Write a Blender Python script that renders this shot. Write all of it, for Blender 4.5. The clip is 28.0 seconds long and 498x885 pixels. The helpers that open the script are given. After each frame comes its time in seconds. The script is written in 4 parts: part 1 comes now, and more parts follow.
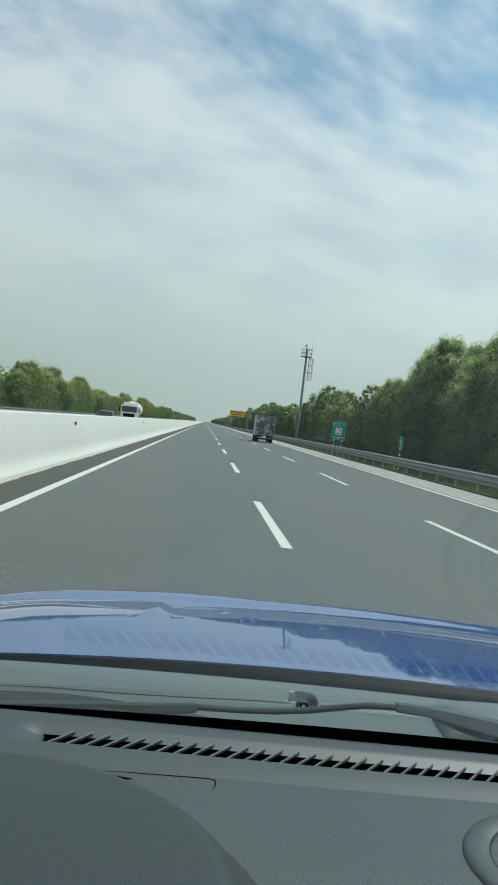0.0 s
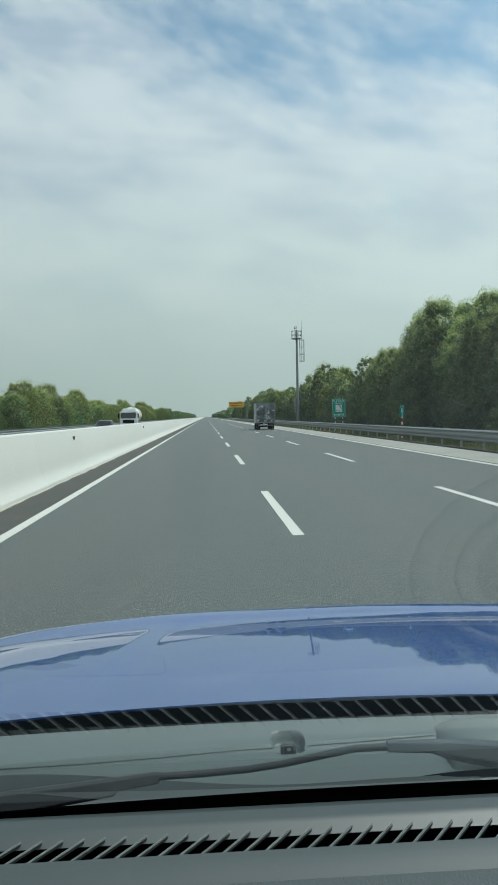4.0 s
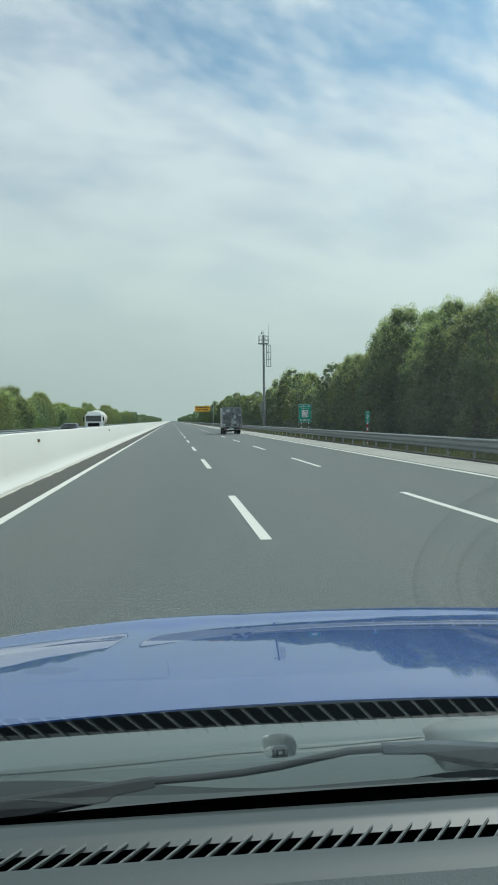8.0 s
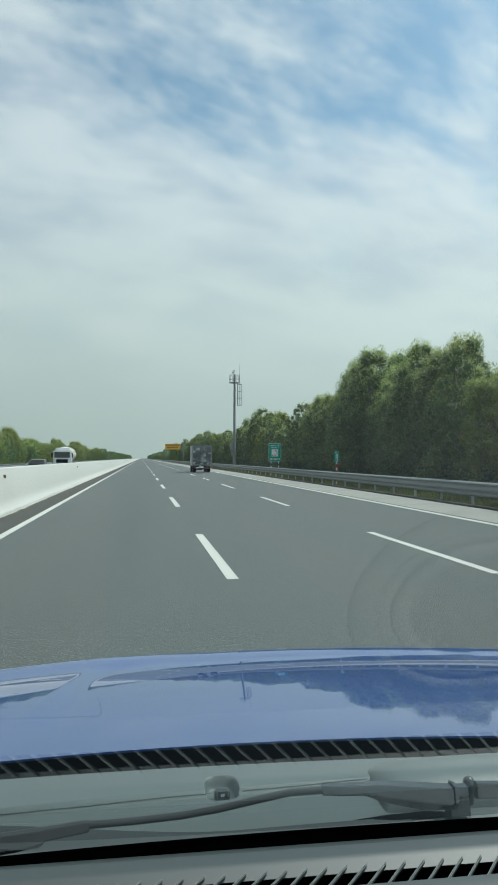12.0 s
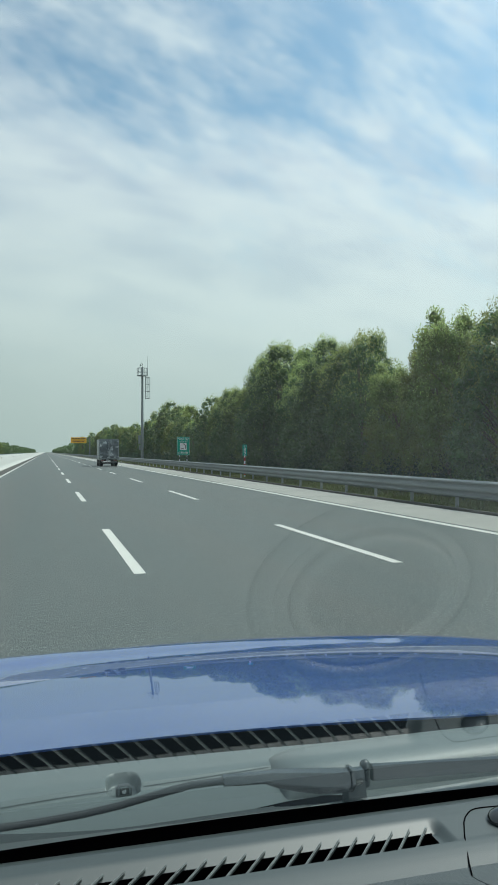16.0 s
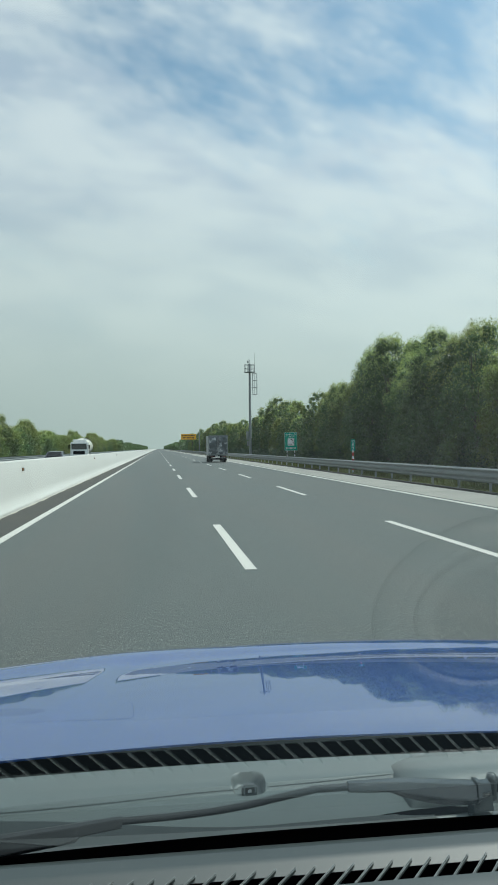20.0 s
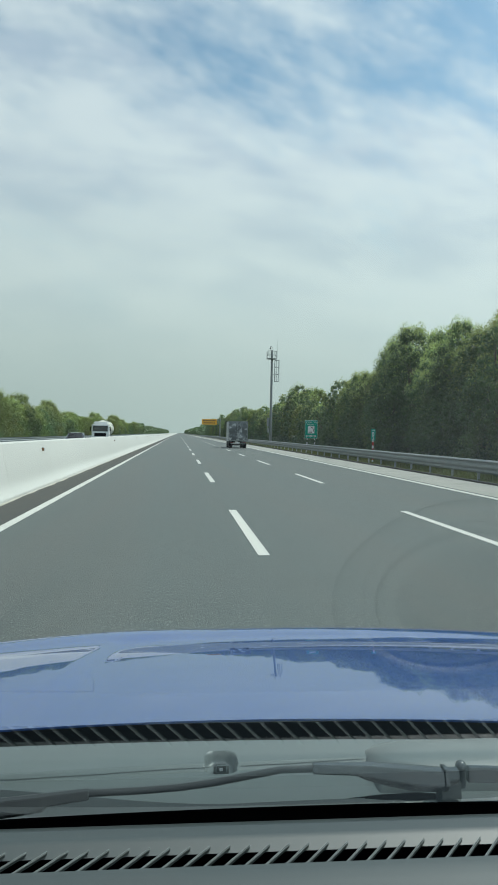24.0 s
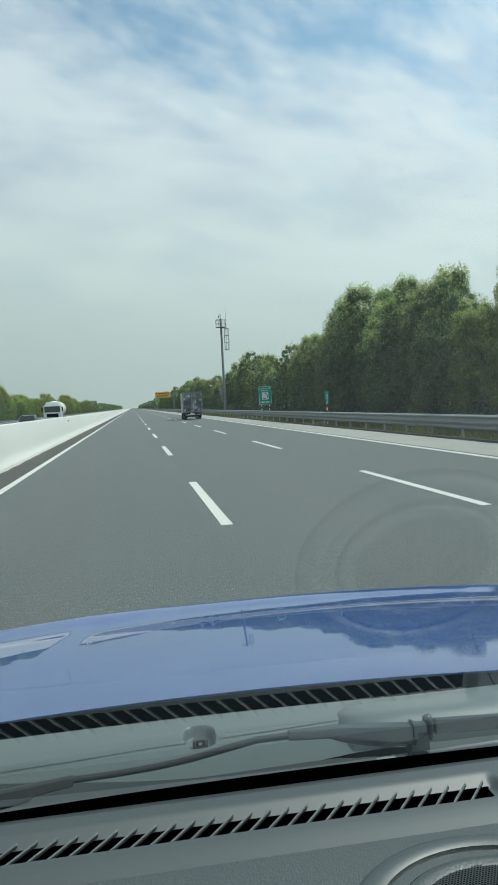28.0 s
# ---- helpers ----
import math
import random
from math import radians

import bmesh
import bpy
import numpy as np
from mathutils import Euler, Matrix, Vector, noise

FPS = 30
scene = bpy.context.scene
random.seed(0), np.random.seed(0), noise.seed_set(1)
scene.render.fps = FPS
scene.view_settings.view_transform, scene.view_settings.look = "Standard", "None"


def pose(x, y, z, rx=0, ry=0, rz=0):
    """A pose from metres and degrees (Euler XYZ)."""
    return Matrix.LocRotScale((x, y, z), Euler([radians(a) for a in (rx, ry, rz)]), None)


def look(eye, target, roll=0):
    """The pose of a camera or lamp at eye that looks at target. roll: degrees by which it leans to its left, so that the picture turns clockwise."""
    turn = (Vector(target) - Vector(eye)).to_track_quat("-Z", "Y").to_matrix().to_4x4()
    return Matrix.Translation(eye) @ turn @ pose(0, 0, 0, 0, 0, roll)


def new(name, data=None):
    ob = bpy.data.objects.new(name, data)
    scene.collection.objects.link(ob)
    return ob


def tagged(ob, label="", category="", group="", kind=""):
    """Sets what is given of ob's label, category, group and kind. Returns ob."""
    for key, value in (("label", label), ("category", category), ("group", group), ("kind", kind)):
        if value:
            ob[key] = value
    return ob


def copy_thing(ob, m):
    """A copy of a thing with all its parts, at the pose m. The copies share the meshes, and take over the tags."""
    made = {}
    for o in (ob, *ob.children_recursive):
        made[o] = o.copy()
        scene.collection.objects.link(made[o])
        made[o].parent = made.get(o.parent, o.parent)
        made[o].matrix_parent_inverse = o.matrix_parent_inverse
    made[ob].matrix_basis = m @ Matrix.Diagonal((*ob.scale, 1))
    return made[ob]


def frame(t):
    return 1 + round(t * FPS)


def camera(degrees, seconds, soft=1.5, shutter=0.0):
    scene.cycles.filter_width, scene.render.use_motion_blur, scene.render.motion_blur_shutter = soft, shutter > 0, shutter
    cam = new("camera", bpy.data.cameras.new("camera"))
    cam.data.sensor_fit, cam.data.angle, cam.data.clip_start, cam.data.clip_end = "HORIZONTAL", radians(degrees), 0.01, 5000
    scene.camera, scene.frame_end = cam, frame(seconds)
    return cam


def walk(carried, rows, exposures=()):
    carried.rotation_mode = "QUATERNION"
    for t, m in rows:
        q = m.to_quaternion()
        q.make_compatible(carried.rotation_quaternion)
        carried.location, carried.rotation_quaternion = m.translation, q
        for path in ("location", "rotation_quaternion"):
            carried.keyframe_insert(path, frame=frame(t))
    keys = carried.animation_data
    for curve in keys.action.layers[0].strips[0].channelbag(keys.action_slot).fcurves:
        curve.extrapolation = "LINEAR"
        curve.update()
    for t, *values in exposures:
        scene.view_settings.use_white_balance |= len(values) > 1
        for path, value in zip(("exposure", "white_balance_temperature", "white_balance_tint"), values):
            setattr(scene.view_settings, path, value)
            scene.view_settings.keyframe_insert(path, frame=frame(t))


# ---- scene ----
# A motorway seen through the windscreen of a blue car. x right, y ahead, z up, ground at 0.
cam = camera(37.04, 28.0, soft=1.7)
PATH = (
    (0, -0.091, -0.128, 1.583, -3.41, -1.21, -6.80),
    (0.5, -0.065, -0.029, 1.628, -5.87, -0.12, -8.11),
    (1, -0.075, 0.020, 1.631, -3.02, 0.86, -6.23),
    (1.5, -0.046, 0.022, 1.625, -0.97, 0.48, -4.84),
    (2, -0.025, 0.022, 1.623, -0.74, -0.17, -3.41),
    (2.5, -0.028, 0.025, 1.621, -1.21, -0.48, -2.47),
    (3, 0.006, 0.029, 1.610, -1.82, -1.22, -1.13),
    (3.5, 0.010, 0.015, 1.616, -2.37, -1.77, 0.55),
    (5.5, -0.012, 0.018, 1.616, -5.12, -2.27, 1.59),
    (6, -0.021, 0.009, 1.618, -5.21, -2.35, 2.14),
    (6.5, 0.028, 0.023, 1.603, -5.71, -2.54, 2.42),
    (7, 0.008, 0.012, 1.606, -5.90, -2.46, 2.15),
    (7.5, 0.005, 0.011, 1.608, -6.07, -2.23, 1.82),
    (8, -0.030, 0.013, 1.617, -5.95, -1.74, 0.64),
    (8.5, -0.004, 0.019, 1.614, -5.72, -1.66, 0.35),
    (9, -0.004, 0.004, 1.612, -6.05, -1.62, 0.05),
    (9.5, -0.014, 0.028, 1.619, -6.28, -1.49, 0.01),
    (10, -0.010, 0.012, 1.616, -7.63, -0.96, -0.61),
    (10.5, -0.012, -0.007, 1.619, -8.36, 0.02, -1.14),
    (11, -0.018, -0.003, 1.621, -8.34, 0.86, -1.19),
    (11.5, -0.008, 0.009, 1.614, -8.30, 1.47, -1.21),
    (12, 0.001, 0.006, 1.613, -8.24, 1.23, -0.13),
    (12.5, 0.027, 0.000, 1.607, -8.41, 0.82, 1.74),
    (14.5, 0.014, -0.005, 1.609, -12.20, -0.68, 1.73),
    (15, 0.015, 0.006, 1.619, -15.33, -0.62, 1.20),
    (15.5, -0.002, -0.007, 1.612, -17.40, 0.07, 0.26),
    (16, 0.009, 0.002, 1.614, -15.28, 0.74, 0.01),
    (16.5, -0.004, -0.008, 1.613, -11.35, 1.24, -0.78),
    (17, -0.012, 0.001, 1.613, -7.69, 0.21, -0.89),
    (17.5, 0.007, 0.009, 1.612, -7.71, -1.09, 0.14),
    (18, 0.016, 0.012, 1.608, -8.77, -1.48, 0.85),
    (18.5, 0.033, -0.007, 1.606, -9.35, -1.46, 1.68),
    (19, 0.002, -0.003, 1.612, -9.00, -0.54, 0.96),
    (19.5, 0.009, -0.006, 1.613, -8.06, 0.02, 1.07),
    (20, -0.010, -0.011, 1.633, -7.01, 0.41, 0.58),
    (20.5, 0.001, 0.001, 1.612, -6.57, 0.40, 0.66),
    (21, 0.008, -0.002, 1.609, -6.70, 0.31, 0.55),
    (21.5, 0.017, -0.005, 1.609, -6.56, -0.09, 1.03),
    (22, 0.011, 0.005, 1.611, -6.49, -0.45, -0.11),
    (22.5, -0.000, 0.013, 1.610, -5.82, -0.44, -0.01),
    (24.5, 0.052, -0.025, 1.629, -5.39, -0.69, -1.18),
    (25, 0.013, -0.029, 1.627, -5.40, -0.73, -0.60),
    (25.5, 0.007, -0.016, 1.615, -5.06, -1.22, -0.60),
    (26, 0.043, -0.010, 1.599, -4.85, -2.06, 0.58),
    (26.5, 0.024, -0.015, 1.608, -4.71, -3.06, 1.02),
    (27, 0.031, -0.003, 1.603, -5.30, -3.52, 2.05),
    (27.5, 0.013, 0.001, 1.609, -6.23, -3.94, 1.68),
    (28, 0.043, -0.033, 1.645, -8.93, -3.11, 2.96),
)
walk(cam, [(t, pose(x, y, z, 90 + pitch, roll, yaw)) for t, x, y, z, yaw, pitch, roll in PATH],
     exposures=((0.0, 0.03, 6100, 2), (2.0, -0.05, 6100, 2), (4.0, -0.03, 6100, 2), (8.0, 0.05, 6100, 2), (12.0, -0.01, 6100, 2), (16.0, 0.04, 6100, 2), (18.0, 0.05, 6100, 2), (20.0, 0.0, 6100, 2), (22.0, 0.01, 6100, 2), (28.0, 0.06, 6100, 2)))

# ---- light ----
SUN_EL, SUN_AZ = 59.0, 86.0          # degrees; azimuth from +y towards +x
sun_dir = Vector((math.sin(radians(SUN_AZ)) * math.cos(radians(SUN_EL)),
                  math.cos(radians(SUN_AZ)) * math.cos(radians(SUN_EL)), math.sin(radians(SUN_EL))))
sun = new("sun", bpy.data.lights.new("sun", "SUN"))
sun.data.energy, sun.data.angle, sun.data.color = 3.7, radians(0.9), (1.0, 0.95, 0.86)
sun.matrix_world = look(sun_dir * 300, (0, 0, 0))

world = bpy.data.worlds.new("sky")
scene.world = world
world.use_nodes = True
wn, wl = world.node_tree.nodes, world.node_tree.links
wn.clear()


def wnode(kind, **values):
    n = wn.new(kind)
    for key, value in values.items():
        n.inputs[key].default_value = value
    return n


def wmath(op, a, b=None, c=None):
    n = wn.new("ShaderNodeMath")
    n.operation = op
    for i, v in enumerate((a, b, c)):
        if v is None:
            continue
        if isinstance(v, (int, float)):
            n.inputs[i].default_value = v
        else:
            wl.new(v, n.inputs[i])
    return n.outputs[0]


def wrange(value, lo, hi, to_lo=0.0, to_hi=1.0):
    n = wn.new("ShaderNodeMapRange")
    n.interpolation_type = "SMOOTHSTEP"
    wl.new(value, n.inputs[0])
    for i, v in enumerate((lo, hi, to_lo, to_hi)):
        n.inputs[i + 1].default_value = v
    return n.outputs[0]


def wmix(fac, a, b):
    n = wn.new("ShaderNodeMix")
    n.data_type = "RGBA"
    wl.new(fac, n.inputs[0])
    for i, v in ((6, a), (7, b)):
        if isinstance(v, tuple):
            n.inputs[i].default_value = (*v, 1)
        else:
            wl.new(v, n.inputs[i])
    return n.outputs[2]


sky = wn.new("ShaderNodeTexSky")
sky.sky_type, sky.sun_disc = "NISHITA", False
sky.sun_elevation, sky.sun_rotation = radians(SUN_EL), radians(SUN_AZ)
sky.air_density, sky.dust_density, sky.ozone_density = 1.0, 1.5, 0.8
clear = wn.new("ShaderNodeVectorMath")
clear.operation = "SCALE"
wl.new(sky.outputs[0], clear.inputs[0])
clear.inputs["Scale"].default_value = 0.15
geo = wn.new("ShaderNodeTexCoord")
sep = wn.new("ShaderNodeSeparateXYZ")
wl.new(geo.outputs["Generated"], sep.inputs[0])
dx, dy, dz = sep.outputs
up = wmath("MAXIMUM", dz, 0.0)
# veil of stretched cloud; coordinates across and up the sky ahead
den = wmath("MAXIMUM", wmath("ABSOLUTE", dy), 0.3)
across, rise = wmath("DIVIDE", dx, den), wmath("DIVIDE", up, den)
comb = wn.new("ShaderNodeCombineXYZ")
wl.new(across, comb.inputs[0])
wl.new(rise, comb.inputs[1])


def wnoise(scale, detail, rough, turn, stretch, place):
    turned = wn.new("ShaderNodeMapping")
    turned.vector_type = "TEXTURE"
    turned.inputs["Rotation"].default_value = (0, 0, radians(turn))
    turned.inputs["Location"].default_value = (*place, 0.0)
    turned.inputs["Scale"].default_value = (stretch, 1.0, 1.0)
    wl.new(comb.outputs[0], turned.inputs[0])
    n = wnode("ShaderNodeTexNoise", Scale=scale, Detail=detail, Roughness=rough, Distortion=0.12)
    wl.new(turned.outputs[0], n.inputs["Vector"])
    return n.outputs["Fac"]


big = wnoise(6.0, 5.0, 0.55, -22, 1.8, (0.3, 0.1))
streaks = wnoise(16.0, 9.0, 0.58, -22, 1.8, (1.7, 0.4))
wisps = wnoise(11.0, 9.0, 0.58, -6, 2.8, (4.1, 2.2))
# the veil opens to blue higher up, most towards the right
gap = wmath("MULTIPLY", wrange(rise, 0.28, 0.58), wrange(across, -0.45, 0.30, 0.30, 1.0))
cover = wmath("ADD", wmath("MULTIPLY", big, 0.93), wmath("MULTIPLY", streaks, 0.62))
cover = wrange(wmath("SUBTRACT", cover, wmath("MULTIPLY", gap, 0.30)), 0.32, 0.78)
tone = wmix(wrange(wisps, 0.30, 0.60), (0.56, 0.62, 0.73), (0.78, 0.81, 0.85))
blue = wn.new("ShaderNodeVectorMath")
blue.operation = "MULTIPLY"
wl.new(clear.outputs[0], blue.inputs[0])
blue.inputs[1].default_value = (0.95, 1.06, 0.97)
cloudy = wmix(cover, blue.outputs[0], tone)
low = wrange(rise, 0.10, 0.46)
shade = wmix(wrange(wisps, 0.32, 0.58), (0.635, 0.69, 0.685), (0.70, 0.745, 0.725))
haze = wmix(wrange(rise, 0.0, 0.22), (0.52, 0.575, 0.545), shade)
hazy = wmix(low, haze, cloudy)
dot = wn.new("ShaderNodeVectorMath")
dot.operation = "DOT_PRODUCT"
wl.new(geo.outputs["Generated"], dot.inputs[0])
dot.inputs[1].default_value = sun_dir
glow = wmath("MULTIPLY", wmath("POWER", wmath("MAXIMUM", dot.outputs["Value"], 0.0), 8.0), 2.2)
# the whole veil brightens towards the sun's side
sided = wn.new("ShaderNodeVectorMath")
sided.operation = "SCALE"
wl.new(hazy, sided.inputs[0])
wl.new(wmath("ADD", wmath("MULTIPLY", dx, 0.22), 0.955), sided.inputs["Scale"])
lit = wn.new("ShaderNodeVectorMath")
lit.operation = "ADD"
wl.new(sided.outputs[0], lit.inputs[0])
wl.new(glow, lit.inputs[1])
back = wnode("ShaderNodeBackground", Strength=1.0)
wl.new(lit.outputs[0], back.inputs[0])
out = wn.new("ShaderNodeOutputWorld")
wl.new(back.outputs[0], out.inputs[0])


# ---- materials ----
def material(name, colour, rough=0.6, metal=0.0, spots=(), bump=(), varied=0.0, island=0.0, coat=0.0, spec=0.5, through_light=0.0, stretch=(1, 1, 1)):
    """spots: (scale, colour, amount, threshold); bump: (scale, depth)."""
    m = bpy.data.materials.new(name)
    m.use_nodes = True
    nodes, links = m.node_tree.nodes, m.node_tree.links
    b = nodes["Principled BSDF"]
    b.inputs["Roughness"].default_value, b.inputs["Metallic"].default_value = rough, metal
    b.inputs["Coat Weight"].default_value = coat
    b.inputs["Coat Roughness"].default_value = 0.02
    b.inputs["Coat IOR"].default_value = 1.9
    b.inputs["Specular IOR Level"].default_value = spec
    coord = nodes.new("ShaderNodeTexCoord")
    mapping = nodes.new("ShaderNodeMapping")
    mapping.inputs["Scale"].default_value = stretch
    source = nodes.new("ShaderNodeNewGeometry")
    links.new(source.outputs["Position"], mapping.inputs[0])
    col = nodes.new("ShaderNodeRGB")
    col.outputs[0].default_value = (*colour, 1)
    col = col.outputs[0]

    def mixed(fac, a, bcol, kind="MIX"):
        n = nodes.new("ShaderNodeMix")
        n.data_type, n.blend_type = "RGBA", kind
        links.new(fac, n.inputs[0])
        links.new(a, n.inputs[6])
        if isinstance(bcol, tuple):
            n.inputs[7].default_value = (*bcol, 1)
        else:
            links.new(bcol, n.inputs[7])
        return n.outputs[2]

    for scale, c, amount, threshold, *drawn in spots:
        place = mapping
        if drawn:
            place = nodes.new("ShaderNodeMapping")
            place.inputs["Scale"].default_value = drawn[0]
            links.new(source.outputs["Position"], place.inputs[0])
        n = nodes.new("ShaderNodeTexNoise")
        n.inputs["Scale"].default_value, n.inputs["Detail"].default_value, n.inputs["Roughness"].default_value = scale, 6, 0.62
        links.new(place.outputs[0], n.inputs["Vector"])
        r = nodes.new("ShaderNodeMapRange")
        links.new(n.outputs["Fac"], r.inputs[0])
        r.inputs[1].default_value, r.inputs[2].default_value = threshold, min(threshold + 0.25, 1)
        r.inputs[4].default_value = amount
        col = mixed(r.outputs[0], col, c)
    for amount, what in ((varied, "object"), (island, "island")):
        if amount:
            if what == "object":
                o = nodes.new("ShaderNodeObjectInfo").outputs["Random"]
            else:
                o = source.outputs["Random Per Island"]
            r = nodes.new("ShaderNodeMapRange")
            links.new(o, r.inputs[0])
            r.inputs[3].default_value, r.inputs[4].default_value = 1 - amount, 1 + amount
            h = nodes.new("ShaderNodeHueSaturation")
            links.new(col, h.inputs["Color"])
            links.new(r.outputs[0], h.inputs["Value"])
            r2 = nodes.new("ShaderNodeMapRange")
            links.new(o, r2.inputs[0])
            r2.inputs[3].default_value, r2.inputs[4].default_value = 0.5 - amount * 0.06, 0.5 + amount * 0.05
            links.new(r2.outputs[0], h.inputs["Hue"])
            col = h.outputs[0]
    links.new(col, b.inputs["Base Color"])
    last = None
    for scale, depth in bump:
        n = nodes.new("ShaderNodeTexNoise")
        n.inputs["Scale"].default_value, n.inputs["Detail"].default_value = scale, 4
        links.new(mapping.outputs[0], n.inputs["Vector"])
        k = nodes.new("ShaderNodeBump")
        k.inputs["Distance"].default_value, k.inputs["Strength"].default_value = depth, 1.0
        links.new(n.outputs["Fac"], k.inputs["Height"])
        if last:
            links.new(last, k.inputs["Normal"])
        last = k.outputs[0]
    if last:
        links.new(last, b.inputs["Normal"])
    if through_light:
        t = nodes.new("ShaderNodeBsdfTranslucent")
        links.new(col, t.inputs[0])
        mixer = nodes.new("ShaderNodeMixShader")
        mixer.inputs[0].default_value = through_light
        links.new(b.outputs[0], mixer.inputs[1])
        links.new(t.outputs[0], mixer.inputs[2])
        links.new(mixer.outputs[0], nodes["Material Output"].inputs[0])
    return m


ASPHALT = material("asphalt", (0.066, 0.078, 0.075), 0.74, spots=((0.35, (0.063, 0.072, 0.069), 0.8, 0.45), (0.55, (0.079, 0.082, 0.076), 0.9, 0.42, (1, 0.04, 1)), (62, (0.42, 0.42, 0.41), 1.0, 0.57), (48, (0.014, 0.016, 0.015), 0.95, 0.53), (60, (0.33, 0.33, 0.315), 1.7, 0.56, (1, 0.34, 1)), (56, (0.008, 0.009, 0.009), 1.7, 0.55, (1, 0.36, 1))),
                   bump=((75, 0.012), (0.8, 0.01)), spec=0.4)
SHOULDER = material("pale_shoulder_asphalt", (0.245, 0.24, 0.22), 0.9, spots=((0.5, (0.19, 0.19, 0.175), 0.8, 0.45), (40, (0.33, 0.33, 0.31), 0.6, 0.55)), bump=((60, 0.006),))
DIRT_STRIP = material("dirty_asphalt_edge", (0.044, 0.043, 0.038), 0.95, spots=((0.9, (0.085, 0.072, 0.055), 0.7, 0.52), (30, (0.20, 0.18, 0.15), 0.7, 0.62)), bump=((50, 0.008),))
PAINT = material("road_paint", (0.46, 0.45, 0.415), 0.6, spots=((1.2, (0.45, 0.45, 0.43), 0.6, 0.55), (35, (0.3, 0.3, 0.29), 0.55, 0.6)), bump=((80, 0.003),))
CONCRETE = material("barrier_concrete", (0.42, 0.418, 0.395), 0.85, spots=((0.7, (0.37, 0.36, 0.33), 0.5, 0.50), (6, (0.47, 0.465, 0.44), 0.5, 0.5), (1.1, (0.40, 0.385, 0.345), 0.2, 0.55, (1, 0.8, 0.12)), (25, (0.43, 0.42, 0.39), 0.3, 0.6)), bump=((30, 0.003),), varied=0.02, stretch=(1, 1, 0.35))
GALV = material("galvanised_steel", (0.195, 0.212, 0.212), 0.55, 0.25, spots=((2.0, (0.16, 0.17, 0.172), 0.6, 0.5), (18, (0.30, 0.315, 0.32), 0.5, 0.55)))
POST_STEEL = material("weathered_zinc_post", (0.38, 0.39, 0.38), 0.6, 0.2, spots=((5, (0.27, 0.27, 0.26), 0.6, 0.5),))
SOIL = material("verge_soil", (0.060, 0.060, 0.032), 0.95, spots=((0.4, (0.05, 0.07, 0.022), 0.9, 0.45), (5, (0.09, 0.08, 0.05), 0.6, 0.55)), bump=((12, 0.03),))
GRASS = material("grass_blades", (0.14, 0.155, 0.052), 0.8, island=0.35, through_light=0.25)
# undergrowth leaves, coloured darker than the crowns to stand for shade
LEAF_SHADE = material("shade_leaves", (0.044, 0.080, 0.040), 0.45, spots=((0.3, (0.085, 0.100, 0.040), 0.9, 0.5),), island=0.25, through_light=0.22)
LEAF = material("leaves", (0.100, 0.155, 0.060), 0.32, spots=((0.22, (0.130, 0.150, 0.050), 0.9, 0.50),), varied=0.25, island=0.25, through_light=0.34)
# yellow foliage, also lightened to paint sun on the left row
LEAF_SUNNY = material("yellow_sunny_leaves", (0.150, 0.200, 0.056), 0.45, spots=((0.20, (0.24, 0.23, 0.055), 0.9, 0.48),), varied=0.28, island=0.25, through_light=0.35)
# pale colour that puts sunlight on the crown tops
LEAF_SUNLIT = material("young_leaves", (0.33, 0.39, 0.120), 0.42, spots=((0.16, (0.30, 0.28, 0.07), 0.9, 0.54),), varied=0.22, island=0.30, through_light=0.45)
BARK = material("bark", (0.14, 0.115, 0.09), 0.9, spots=((6, (0.08, 0.065, 0.05), 0.8, 0.5),), bump=((30, 0.02),))
PAINT_BLUE = material("blue_car_paint", (0.038, 0.080, 0.228), 0.6, 0.0, spots=((900, (0.05, 0.085, 0.23), 0.5, 0.6),), coat=1.0, spec=0.0)
PLASTIC = material("grey_dashboard_plastic", (0.019, 0.027, 0.027), 0.47, spots=((3, (0.023, 0.030, 0.029), 0.5, 0.5),), bump=((620, 0.0009), (150, 0.0002)), spec=1.0, stretch=(1, 0.35, 1))
# darker than the dashboard, for weaker light at left and on fin sides
HOOD_PLASTIC = material("dimmed_dash_plastic", (0.017, 0.024, 0.025), 0.5, spots=((3, (0.019, 0.025, 0.025), 0.5, 0.5),), bump=((520, 0.0006),), stretch=(1, 0.35, 1))
# paler plastic that paints the light caught along the fin tops
FIN_LIT_EDGE = material("lit_fin_edge", (0.16, 0.178, 0.178), 0.25, spots=((20, (0.08, 0.09, 0.088), 0.5, 0.5),))
SMOOTH_PLASTIC = material("smooth_dashboard_trim", (0.018, 0.028, 0.029), 0.53, spots=((5, (0.026, 0.033, 0.032), 0.6, 0.5), (90, (0.060, 0.070, 0.068), 0.35, 0.60)), bump=((600, 0.00012),), spec=0.85)
COWL_DARK = material("dark_cowl_rubber", (0.030, 0.040, 0.042), 0.7, spots=((6, (0.028, 0.036, 0.036), 0.6, 0.5), (70, (0.07, 0.078, 0.076), 0.4, 0.6)))
ARM = material("satin_wiper_arm", (0.036, 0.044, 0.047), 0.27, spots=((25, (0.030, 0.037, 0.040), 0.5, 0.5),), coat=0.25)
COWL = material("grey_cowl_plastic", (0.098, 0.120, 0.120), 0.42, spots=((4, (0.10, 0.115, 0.112), 0.6, 0.5), (60, (0.155, 0.17, 0.165), 0.3, 0.6)), bump=((350, 0.0004),))
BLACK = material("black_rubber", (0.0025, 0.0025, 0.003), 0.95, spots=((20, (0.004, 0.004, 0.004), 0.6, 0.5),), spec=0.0)
